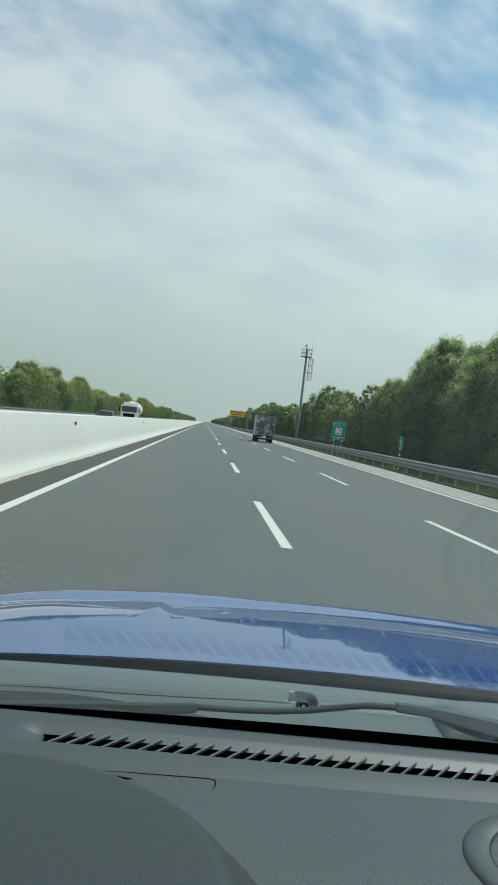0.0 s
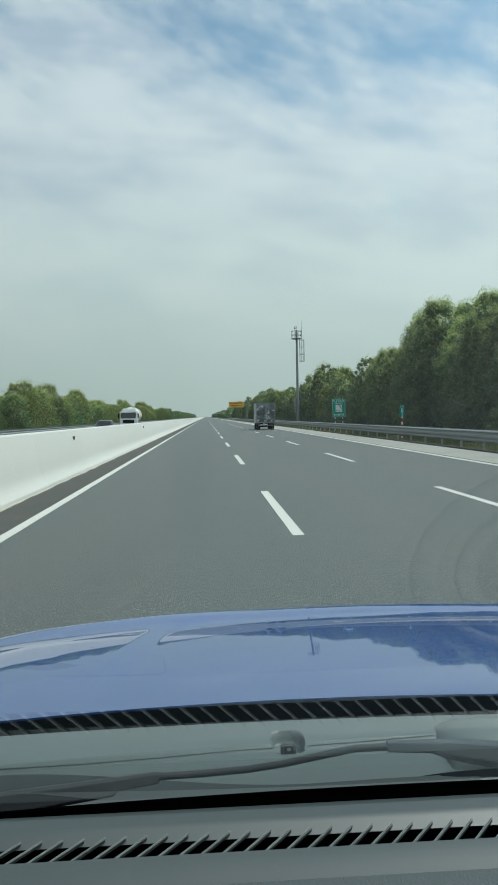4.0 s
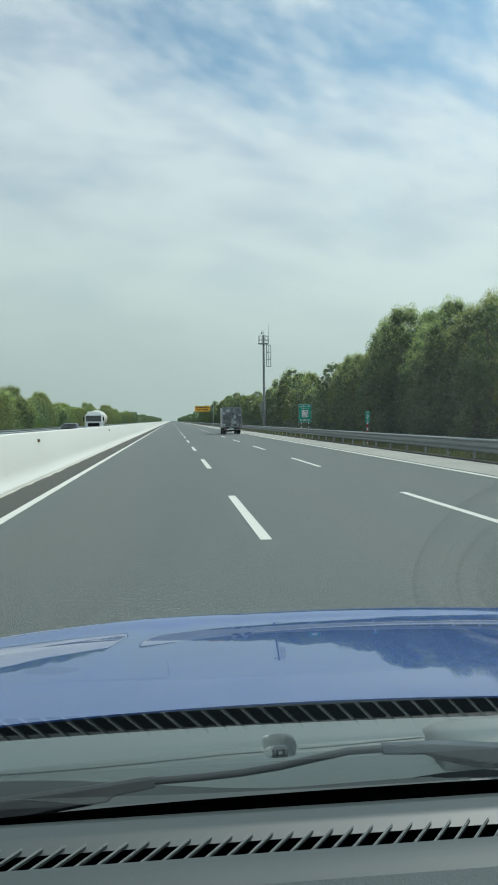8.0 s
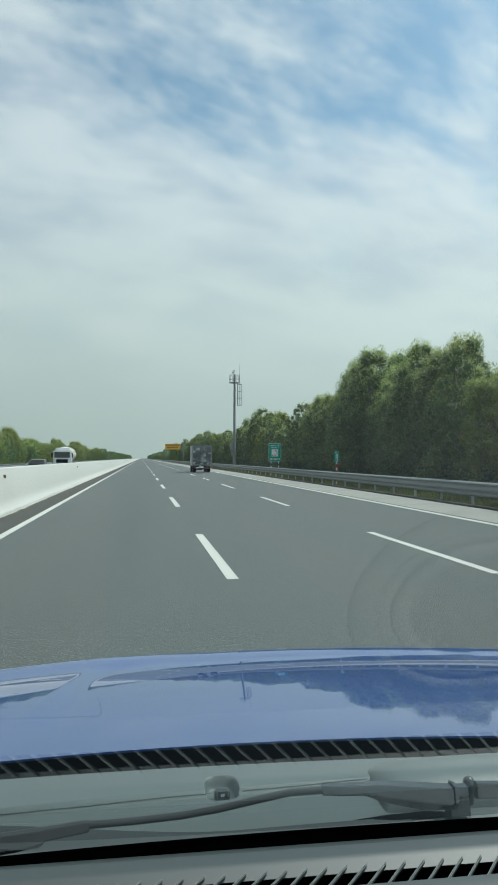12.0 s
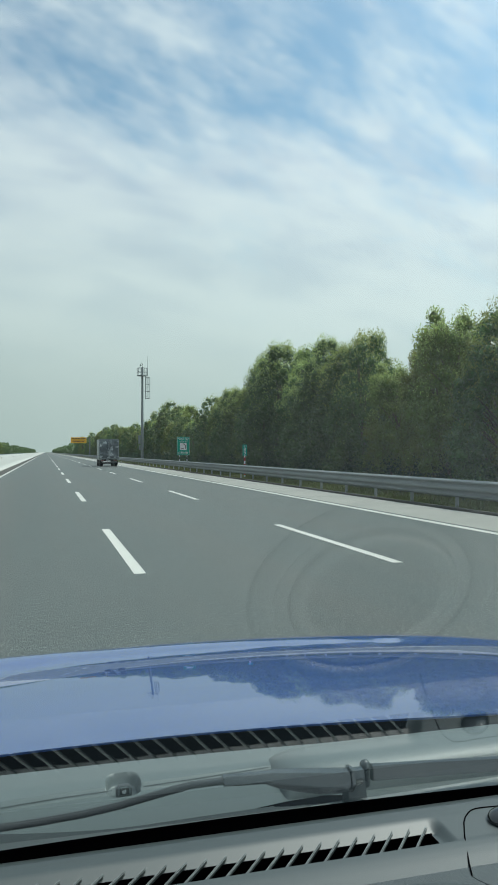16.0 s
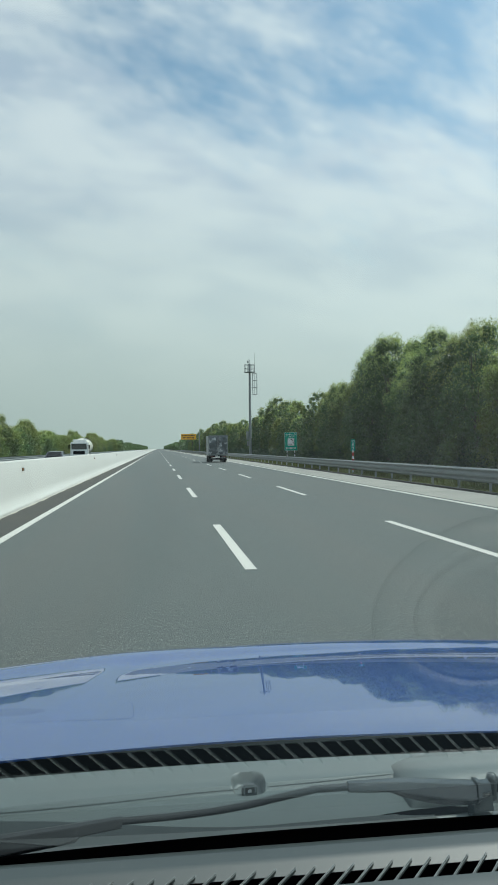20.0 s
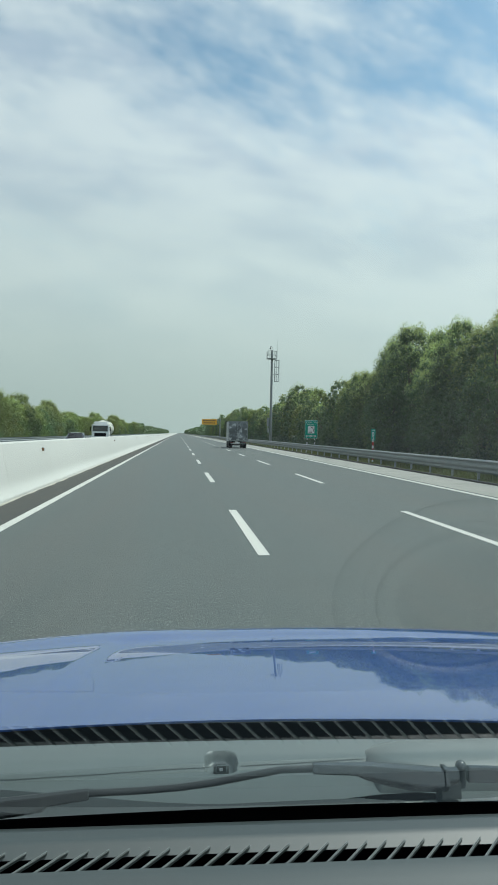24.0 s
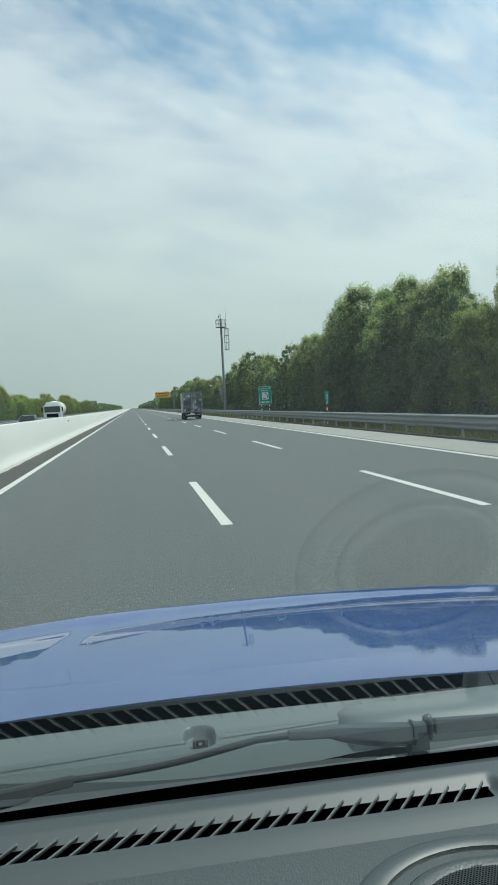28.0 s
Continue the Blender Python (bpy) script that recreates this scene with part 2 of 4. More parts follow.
WIPER = material("wiper_satin_black", (0.040, 0.045, 0.047), 0.42, spots=((30, (0.052, 0.057, 0.058), 0.5, 0.5),))
CHROME = material("dull_metal", (0.45, 0.46, 0.47), 0.35, 0.9)
GREEN_SIGN = material("green_sign_sheet", (0.0, 0.32, 0.21), 0.45, spots=((3, (0.0, 0.27, 0.18), 0.5, 0.5),))
WHITE_SIGN = material("white_sign_sheet", (0.78, 0.80, 0.80), 0.45, spots=((3, (0.70, 0.72, 0.72), 0.5, 0.5),))
YELLOW_SIGN = material("yellow_sign_sheet", (0.72, 0.36, 0.015), 0.45, spots=((2, (0.66, 0.33, 0.02), 0.5, 0.5),))
SIGN_BLACK = material("black_sign_print", (0.02, 0.02, 0.02), 0.5)
RED_PAINT = material("red_post_paint", (0.45, 0.04, 0.03), 0.55)
TYRE = material("tyre_rubber", (0.018, 0.018, 0.018), 0.85, bump=((60, 0.004),))
BOX_METAL = material("scuffed_aluminium", (0.36, 0.38, 0.39), 0.5, 0.3, spots=((1.6, (0.10, 0.11, 0.12), 0.9, 0.45), (20, (0.16, 0.16, 0.16), 0.5, 0.58)), bump=((8, 0.01),), stretch=(1, 1, 0.8))
DOOR_METAL = material("scraped_door_sheet", (0.055, 0.065, 0.07), 0.5, 0.0, spots=((1.2, (0.24, 0.27, 0.29), 0.9, 0.46), (2.4, (0.80, 0.82, 0.82), 1.0, 0.55), (14, (0.05, 0.05, 0.055), 0.6, 0.55)), bump=((6, 0.01),))
WHITE_PAINT = material("white_vehicle_paint", (0.75, 0.76, 0.76), 0.3, spots=((2, (0.68, 0.69, 0.68), 0.5, 0.5),), coat=0.6)
DARK_PAINT = material("dark_vehicle_paint", (0.03, 0.04, 0.06), 0.25, spots=((2, (0.04, 0.05, 0.07), 0.5, 0.5),), coat=0.8)
DARK_GLASS = material("dark_vehicle_glass", (0.01, 0.012, 0.014), 0.08, coat=0.5)
LIGHT_RED = material("red_lamp_lens", (0.10, 0.015, 0.015), 0.3)
CREAM = material("cream_tank_paint", (0.62, 0.60, 0.50), 0.35, spots=((1.5, (0.52, 0.50, 0.42), 0.5, 0.5),), coat=0.4)
ORANGE = material("orange_reflector", (0.24, 0.11, 0.04), 0.35, spots=((30, (0.10, 0.06, 0.035), 0.8, 0.5),))

GLASS = bpy.data.materials.new("windscreen_glass")
GLASS.use_nodes = True
gn, gl = GLASS.node_tree.nodes, GLASS.node_tree.links
gn.clear()
g_clear, g_gloss, g_mix, g_out = (gn.new(k) for k in ("ShaderNodeBsdfTransparent", "ShaderNodeBsdfGlossy", "ShaderNodeMixShader", "ShaderNodeOutputMaterial"))
g_clear.inputs[0].default_value = (0.90, 0.95, 0.935, 1)
g_gloss.inputs["Roughness"].default_value = 0.02
g_fresnel = gn.new("ShaderNodeFresnel")
g_fresnel.inputs[0].default_value = 1.5
g_twice = gn.new("ShaderNodeMath")
g_twice.operation, g_twice.inputs[1].default_value = "MULTIPLY", 0.80
gl.new(g_fresnel.outputs[0], g_twice.inputs[0])
gl.new(g_twice.outputs[0], g_mix.inputs[0])
gl.new(g_clear.outputs[0], g_mix.inputs[1])
gl.new(g_gloss.outputs[0], g_mix.inputs[2])
# thin bluish film that lays a veil of glare over the view
g_glare, g_film = gn.new("ShaderNodeBsdfTranslucent"), gn.new("ShaderNodeMixShader")
g_glare.inputs[0].default_value = (0.62, 0.86, 1.0, 1)
g_place, g_glare_noise, g_thick = gn.new("ShaderNodeNewGeometry"), gn.new("ShaderNodeTexNoise"), gn.new("ShaderNodeMapRange")
g_glare_noise.inputs["Scale"].default_value, g_glare_noise.inputs["Detail"].default_value = 1.6, 5.0
gl.new(g_place.outputs["Position"], g_glare_noise.inputs["Vector"])
gl.new(g_glare_noise.outputs["Fac"], g_thick.inputs[0])
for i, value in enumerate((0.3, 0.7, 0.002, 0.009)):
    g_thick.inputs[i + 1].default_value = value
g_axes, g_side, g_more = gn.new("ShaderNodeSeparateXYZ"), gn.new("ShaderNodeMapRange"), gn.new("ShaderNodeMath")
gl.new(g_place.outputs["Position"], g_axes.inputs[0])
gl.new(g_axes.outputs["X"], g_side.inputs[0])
# the film thickens to the right, imitating glare from the sun's side
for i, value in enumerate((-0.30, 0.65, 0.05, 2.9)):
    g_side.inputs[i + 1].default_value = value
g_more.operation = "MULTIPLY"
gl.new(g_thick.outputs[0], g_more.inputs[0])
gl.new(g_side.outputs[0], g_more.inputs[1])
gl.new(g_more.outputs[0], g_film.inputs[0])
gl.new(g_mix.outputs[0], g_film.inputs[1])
gl.new(g_glare.outputs[0], g_film.inputs[2])
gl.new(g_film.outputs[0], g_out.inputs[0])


# ---- mesh helpers ----
def part(name, bm, mat, parent=None, label="", smooth=False):
    me = bpy.data.meshes.new(name)
    bm.normal_update()
    if smooth:
        for e in bm.edges:
            if e.calc_face_angle(0.0) > 0.95:
                e.smooth = False
    bm.to_mesh(me)
    bm.free()
    return mesh_part(name, me, mat, parent, label, smooth)


def mesh_part(name, me, mat, parent=None, label="", smooth=False):
    me.materials.append(mat)
    if smooth:
        me.polygons.foreach_set("use_smooth", [True] * len(me.polygons))
    ob = new(name, me)
    ob.parent = parent
    if label:
        tagged(ob, label)
    return ob


def thing(name, label, category, group="", at=(0, 0, 0), kind=""):
    ob = new(name)
    ob.location = at
    return tagged(ob, label, category, group, kind)


def box(bm, x0, x1, y0, y1, z0, z1, bevel=0.0):
    r = bmesh.ops.create_cube(bm, size=1)
    bmesh.ops.transform(bm, verts=r["verts"], matrix=Matrix.Translation(((x0 + x1) / 2, (y0 + y1) / 2, (z0 + z1) / 2)) @ Matrix.Diagonal((x1 - x0, y1 - y0, z1 - z0, 1)))
    if bevel:
        edges = list({e for v in r["verts"] for e in v.link_edges})
        bmesh.ops.bevel(bm, geom=edges, offset=bevel, segments=2, affect="EDGES", clamp_overlap=True)
    return bm


def boxed(*dims, bevel=0.0):
    return box(bmesh.new(), *dims, bevel=bevel)


def rod(bm, a, b, r0, r1=None, sides=10, caps=True):
    a, b = Vector(a), Vector(b)
    r = bmesh.ops.create_cone(bm, cap_ends=caps, segments=sides, radius1=r0, radius2=r0 if r1 is None else r1, depth=(b - a).length)
    m = Matrix.Translation((a + b) / 2) @ (b - a).to_track_quat("Z", "Y").to_matrix().to_4x4()
    bmesh.ops.transform(bm, verts=r["verts"], matrix=m)
    return bm


def tube(bm, points, radius, sides=8, flat=1.0):
    """A bent rod through points; radius: one number or one per point; flat: height against width."""
    pts_, rings = [Vector(q) for q in points], []
    for i, q in enumerate(pts_):
        way = (pts_[min(i + 1, len(pts_) - 1)] - pts_[max(i - 1, 0)]).normalized()
        side = way.cross(Vector((0, 0, 1)))
        side = side.normalized() if side.length > 1e-4 else Vector((1, 0, 0))
        top = side.cross(way).normalized()
        r = radius[i] if isinstance(radius, (list, tuple)) else radius
        rings.append([bm.verts.new(q + side * (r * math.cos(k * math.tau / sides)) + top * (r * flat * math.sin(k * math.tau / sides))) for k in range(sides)])
    for a, b in zip(rings, rings[1:]):
        for k in range(sides):
            bm.faces.new((a[k], a[(k + 1) % sides], b[(k + 1) % sides], b[k]))
    bm.faces.new(rings[0][::-1])
    bm.faces.new(rings[-1])
    return bm


def sheet(fn, us, vs, thick=0.0):
    """A grid surface from fn(u, v); thick: how far its under side lies below."""
    bm = bmesh.new()
    tops = [[bm.verts.new(fn(u, v)) for u in us] for v in vs]
    for j in range(len(vs) - 1):
        for i in range(len(us) - 1):
            bm.faces.new((tops[j][i], tops[j][i + 1], tops[j + 1][i + 1], tops[j + 1][i]))
    if thick:
        low_ = [[bm.verts.new(v.co - Vector((0, 0, thick))) for v in row] for row in tops]
        n, m = len(us) - 1, len(vs) - 1
        for j in range(m):
            for i in range(n):
                bm.faces.new((low_[j][i], low_[j + 1][i], low_[j + 1][i + 1], low_[j][i + 1]))
        for i in range(n):
            bm.faces.new((tops[0][i], low_[0][i], low_[0][i + 1], tops[0][i + 1]))
            bm.faces.new((tops[m][i], tops[m][i + 1], low_[m][i + 1], low_[m][i]))
        for j in range(m):
            bm.faces.new((tops[j][0], tops[j + 1][0], low_[j + 1][0], low_[j][0]))
            bm.faces.new((tops[j][n], low_[j][n], low_[j + 1][n], tops[j + 1][n]))
    return bm


def extruded(profile, y0, y1, closed=True):
    """Profile of (x, z) drawn out along y."""
    bm = bmesh.new()
    a = [bm.verts.new((x, y0, z)) for x, z in profile]
    b = [bm.verts.new((x, y1, z)) for x, z in profile]
    n = len(profile)
    for i in range(n if closed else n - 1):
        bm.faces.new((a[i], b[i], b[(i + 1) % n], a[(i + 1) % n]))
    if closed:
        bm.faces.new(a)
        bm.faces.new(b[::-1])
    bmesh.ops.recalc_face_normals(bm, faces=bm.faces)
    return bm


def span(a, b, n):
    return [a + (b - a) * i / n for i in range(n + 1)]


def blend(x, table):
    """Piecewise linear value."""
    if x <= table[0][0]:
        return table[0][1]
    for (x0, v0), (x1, v1) in zip(table, table[1:]):
        if x <= x1:
            return v0 + (v1 - v0) * (x - x0) / (x1 - x0)
    return table[-1][1]


def smooth01(a, b, x):
    k = min(max((x - a) / (b - a), 0.0), 1.0)
    return k * k * (3 - 2 * k)


# ---- the road ----
LINE_A, LINE_B, LINE_L, LINE_R = 1.22, 4.97, -2.84, 8.60
RAIL_X, BAR_X = 11.57, -3.74
FAR = 2600.0
ground = tagged(part("ground", sheet(lambda u, v: (u, v, -0.06), span(-3500, 3500, 6), span(-800, 4500, 6)), SOIL), "grassy earth of the plain under the road", "ground", kind="structure")
road = tagged(part("road", boxed(BAR_X - 0.02, LINE_R + 0.28, -60, FAR, -0.05, 0.0), ASPHALT), "dark grey asphalt motorway carriageway with three lanes", "road", kind="structure")
shoulder = tagged(part("road_shoulder", boxed(LINE_R + 0.28, 10.95, -60, FAR, -0.05, 0.0), SHOULDER), "pale grey worn asphalt hard shoulder", "road shoulder", kind="structure")
part("kerb", boxed(10.95, 11.12, -60, FAR, -0.06, 0.07, bevel=0.015), DIRT_STRIP, shoulder, "low dark dirt-stained kerb")
tagged(part("road_opposite", boxed(-17.5, -5.05, -60, FAR, -0.05, 0.0), ASPHALT), "dark asphalt carriageway of the other direction", "road", kind="structure")
strip = part("dirt_strip", boxed(BAR_X, LINE_L - 0.10, -60, 700, 0.0, 0.004), DIRT_STRIP, road, "dark dirt-stained strip along the barrier")
part("edge_line", boxed(LINE_L - 0.085, LINE_L + 0.085, -60, FAR, 0.0, 0.005), PAINT, road)
part("edge_line", boxed(LINE_R - 0.1, LINE_R + 0.1, -60, FAR, 0.0, 0.005), PAINT, road)


def dash_mesh():
    bm = boxed(-0.08, 0.08, 0, 5.9, 0, 0.005)
    me = bpy.data.meshes.new("lane_dash")
    bm.to_mesh(me)
    bm.free()
    me.materials.append(PAINT)
    return me


dash = dash_mesh()
for line in (LINE_A, LINE_B):
    for k in range(-3, 75):
        ob = new("lane_dash", dash)
        ob.parent, ob.location = road, (line, 9.9 + 15.0 * k, 0)


# ---- concrete barrier ----
def barrier_unit(length):
    half = [(0, 0), (0, 0.06), (-0.012, 0.085), (-0.05, 0.125), (-0.10, 0.185), (-0.145, 0.26), (-0.18, 0.36), (-0.205, 0.48), (-0.36, 1.28), (-0.372, 1.305), (-0.40, 1.32)]
    return extruded(half + [(-1.0 - x, z) for x, z in reversed(half)], 0.003, length - 0.003)


unit = part("concrete_barrier", barrier_unit(6.0), CONCRETE, smooth=True)
unit.data.set_sharp_from_angle(angle=radians(50))
tagged(unit, "pale sunlit concrete motorway median barrier block", "barrier", "median barrier blocks")
unit.location = (BAR_X, -30, 0)
for k in range(1, 90):
    copy_thing(unit, Matrix.Translation((BAR_X, -30 + 6.0 * k, 0)))
tail = part("concrete_barrier", extruded([(0, 0), (0, 0.08), (-0.18, 0.36), (-0.37, 1.31), (-0.63, 1.31), (-0.82, 0.36), (-1.0, 0.08), (-1.0, 0)], 510, FAR), CONCRETE)
tagged(tail, "pale concrete median barrier running into the distance", "barrier", kind="structure")
tail.location = (BAR_X, 0, 0)
SAND = material("pale_drifted_sand", (0.33, 0.31, 0.26), 0.95, spots=((3, (0.20, 0.185, 0.155), 0.7, 0.5), (40, (0.42, 0.40, 0.35), 0.5, 0.58)), bump=((60, 0.006),))


def drift_edge(y):
    n = noise.fractal(Vector((y * 0.55, 3.1, 0)), 0.9, 2.1, 5)
    return 0.03 + 0.10 * max(0.0, n + 0.25)


drift = part("sand_drift", sheet(lambda u, v: (BAR_X - 0.01 + u * drift_edge(v), v, 0.005 + 0.022 * (1 - u) ** 1.5), (0, 0.35, 0.7, 1.0), span(2, 120, 1100)), SAND)
tagged(drift, "pale sand drifted along the foot of the barrier", "sand", kind="stuff")
refl = thing("barrier_reflector", "small weathered reflector box bolted to the barrier", "reflector", "barrier reflectors")
part("housing", boxed(-0.02, 0.05, -0.03, 0.03, -0.05, 0.05, bevel=0.008), WIPER, refl)
part("lens", boxed(-0.012, 0.042, -0.036, -0.030, -0.04, 0.04), ORANGE, refl, "orange reflector lens")
refl.location = (BAR_X - 0.30, 23.0, 1.06)
for k in range(1, 12):
    copy_thing(refl, Matrix.Translation((BAR_X - 0.30, 23.0 + 25.5 * k, 1.06)))


# ---- guard rail ----
def beam_profile(zmid, x=0.0):
    outer = [(-0.26, 0.0), (-0.24, 0.035), (-0.21, 0.082), (-0.172, 0.082), (-0.137, 0.015), (-0.102, 0.015), (-0.036, 0.082), (0.0, 0.085), (0.036, 0.082),
             (0.102, 0.015), (0.137, 0.015), (0.172, 0.082), (0.21, 0.082), (0.24, 0.035), (0.26, 0.0)]
    front = [(x - d, zmid + h) for h, d in outer]
    return front + [(a + 0.006, b) for a, b in reversed(front)]


POST = 2.8


def guard_rail(label):
    g = thing("guard_rail", label, "guard rail", "guard rail sections")
    part("beam", extruded(beam_profile(0.56), 0, 2 * POST + 0.05), GALV, g, smooth=False)
    for k in (0.35, 0.35 + POST):
        part("post", boxed(0.10, 0.19, k - 0.04, k + 0.04, -0.05, 0.78, bevel=0.01), POST_STEEL, g)
        part("spacer", boxed(0.004, 0.10, k - 0.05, k + 0.05, 0.42, 0.70, bevel=0.01), GALV, g)
        part("reflector", boxed(0.02, 0.05, k - 0.04, k + 0.04, 0.79, 0.85), GALV, g)
    return g


rail = guard_rail("galvanised steel corrugated guard rail section on posts")
rail.location = (RAIL_X, -20, 0)
for k in range(1, 75):
    copy_thing(rail, Matrix.Translation((RAIL_X, -20 + 2 * POST * k, 0)))
far_rail = part("guard_rail", extruded(beam_profile(0.56), 400, FAR), GALV)
tagged(far_rail, "galvanised guard rail running into the distance", "guard rail", kind="structure")
far_rail.location = (RAIL_X, 0, 0)
other = part("guard_rail", extruded(beam_profile(0.58), -20, 1500), GALV)
tagged(other, "galvanised guard rail beyond the opposite carriageway", "guard rail", kind="structure")
other.location = (-17.9, 0, 0)


# ---- grass on the verges ----
def grass(name, x0, x1, y0, y1, count, tall, seed, label):
    rng = np.random.default_rng(seed)
    n = count
    c = np.stack([rng.uniform(x0, x1, n), y0 + (y1 - y0) * rng.uniform(0, 1, n) ** 1.7, np.full(n, -0.06)], 1)
    ang, h, w = rng.uniform(0, math.tau, n), tall * rng.uniform(0.4, 1.0, n), rng.uniform(0.010, 0.024, n) * (1 + c[:, 1] / 40)
    side = np.stack([np.cos(ang) * w, np.sin(ang) * w, np.zeros(n)], 1)
    lean = np.stack([rng.normal(0, 0.35, n) * h, rng.normal(0, 0.35, n) * h, h], 1)
    verts = np.stack([c - side, c + side, c + lean], 1).reshape(-1, 3)
    return soup(name, verts, 3, GRASS, label)


def soup(name, verts, corners, mat, label="", parent=None):
    me = bpy.data.meshes.new(name)
    n = len(verts) // corners
    me.vertices.add(len(verts))
    me.vertices.foreach_set("co", np.asarray(verts, dtype=np.float32).ravel())
    me.loops.add(n * corners)
    me.loops.foreach_set("vertex_index", np.arange(n * corners, dtype=np.int32))
    me.polygons.add(n)
    me.polygons.foreach_set("loop_start", np.arange(n, dtype=np.int32) * corners)
    me.update()
    ob = mesh_part(name, me, mat, parent)
    return tagged(ob, label) if label else ob


g1 = grass("verge_grass", 11.14, 12.3, 8, 140, 30000, 0.13, 5, "short yellowish green grass on the verge")
tagged(g1, category="grass", kind="stuff")
g3 = grass("verge_grass", 12.3, 15.6, 8, 160, 40000, 0.28, 9, "tall grass between the guard rail and the trees")
tagged(g3, category="grass", kind="stuff")


# ---- trees ----
def crown(rng, height, spread, bottom, leaves, tilt, big):
    """Leaf quads gathered in clumps through an uneven crown."""
    clumps = 150
    u = rng.uniform(0, 1, clumps)
    z = bottom + (height - bottom) * u
    k = (z - bottom) / (height - bottom)
    rad = spread * np.clip(1.02 - k, 0.02, 1) ** 0.5 * (0.80 + 0.45 * k)
    a = rng.uniform(0, math.tau, clumps)
    r = rad * np.sqrt(rng.uniform(0.15, 1, clumps))
    centre = np.stack([r * np.cos(a) + tilt * k, r * np.sin(a), z], 1)
    size = rng.uniform(0.4, 0.95, clumps) * spread * 0.29
    per = rng.multinomial(leaves, size ** 2 / (size ** 2).sum())
    which = np.repeat(np.arange(clumps), per)
    n = len(which)
    d = rng.normal(0, 1, (n, 3))
    d /= np.linalg.norm(d, axis=1)[:, None]
    c = centre[which] + d * (size[which] * rng.uniform(0.45, 1.05, n) ** 0.6)[:, None] * np.array([0.9, 0.9, 1.15])
    c[:, 2] = np.maximum(c[:, 2], 0.1)
    t = rng.normal(0, 1, (n, 3)) + np.array([0, 0, -1.1])
    t /= np.linalg.norm(t, axis=1)[:, None]
    s = np.cross(t, d + rng.normal(0, 0.5, (n, 3)))
    s /= np.linalg.norm(s, axis=1)[:, None]
    ln, wd = big * rng.uniform(0.036, 0.075, n)[:, None], big * rng.uniform(0.013, 0.026, n)[:, None]
    # higher, upward-facing leaves more often take the pale sunlit colour
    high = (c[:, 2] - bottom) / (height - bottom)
    lit_top = (rng.uniform(0, 1, n) < np.clip(1.7 * (high - 0.38), 0.05, 0.95)) & (d[:, 2] > -0.15)
    leaves_ = np.stack([c - t * ln, c + s * wd, c + t * ln, c - s * wd], 1)
    # larger, darker-lying sprays inside each clump
    per_in = max(12, leaves // 300)
    wi = np.repeat(np.arange(clumps), per_in)
    q = rng.normal(0, 1, (len(wi), 3))
    q /= np.linalg.norm(q, axis=1)[:, None]
    ci = centre[wi] + q * (size[wi] * rng.uniform(0.1, 0.62, len(wi)))[:, None]
    ci[:, 2] = np.maximum(ci[:, 2], 0.15)
    e1 = np.cross(q, rng.normal(0, 1, (len(wi), 3)))
    e1 /= np.linalg.norm(e1, axis=1)[:, None]
    e2 = np.cross(q, e1)
    r1 = (rng.uniform(0.065, 0.115, len(wi)) * (0.6 + 0.4 * big) * (1.35 if big > 1.5 else 1.0))[:, None]
    inner = np.stack([ci - e1 * r1, ci - e2 * r1 * 0.7, ci + e1 * r1, ci + e2 * r1 * 0.7], 1).reshape(-1, 3)
    return np.concatenate([leaves_[~lit_top].reshape(-1, 3), inner]), leaves_[lit_top].reshape(-1, 3), centre


def tree(seed, height, spread, bottom, leaves, label, big=1.0, mat=LEAF):
    rng = np.random.default_rng(seed)
    t = thing("tree", label, "tree")
    verts, lit_leaves, centres = crown(rng, height, spread, bottom, leaves, rng.uniform(-0.5, 0.5), big)
    top_leaves = soup("young_leaves", lit_leaves, 4, LEAF_SUNLIT, parent=soup("crown", verts, 4, mat, parent=t))
    tagged(top_leaves, "pale yellow-green top leaves, coloured as if sunlit")
    bm = bmesh.new()
    top = height * 0.8
    path = [(rng.normal(0, 0.12) * i, rng.normal(0, 0.12) * i, top * i / 5) for i in range(6)]
    path[0] = (0, 0, -0.1)
    tube(bm, path, [0.14, 0.12, 0.10, 0.08, 0.05, 0.02], 8)
    for c in centres[:: 8]:
        k = min(max(c[2] * 0.6 / top, 0.1), 0.9) * 5
        i = int(k)
        base = Vector(path[i]).lerp(Vector(path[min(i + 1, 5)]), k - i)
        tube(bm, [base, base.lerp(Vector(c), 0.55) + Vector((0, 0, 0.15)), Vector(c)], [0.045, 0.03, 0.012], 5)
    part("trunk", bm, BARK, t, smooth=True)
    return t


kinds = [(8.0, 2.8, 0.6), (7.0, 2.6, 0.4), (8.7, 3.0, 1.0), (6.4, 2.5, 0.2), (7.5, 2.4, 0.8), (6.9, 2.8, 0.2)]
TREE = "leafy green acacia-like roadside tree in a dense row"
YELLOW = "yellowish green roadside tree standing in a dense dark row"
near_models = [tree(20 + i, h, s, b, 26000, TREE if i != 4 else YELLOW, 1.25, LEAF if i != 4 else LEAF_SUNNY) for i, (h, s, b) in enumerate(kinds)]
far_models = [tree(40 + i, h, s, b, 5200, TREE if i != 4 else YELLOW, 1.9, LEAF if i != 4 else LEAF_SUNNY) for i, (h, s, b) in enumerate(kinds)]
broad = [(6.9, 3.5, 0.2), (5.7, 3.3, 0.1), (7.6, 3.7, 0.5), (5.1, 3.1, 0.1), (6.3, 3.9, 0.2)]
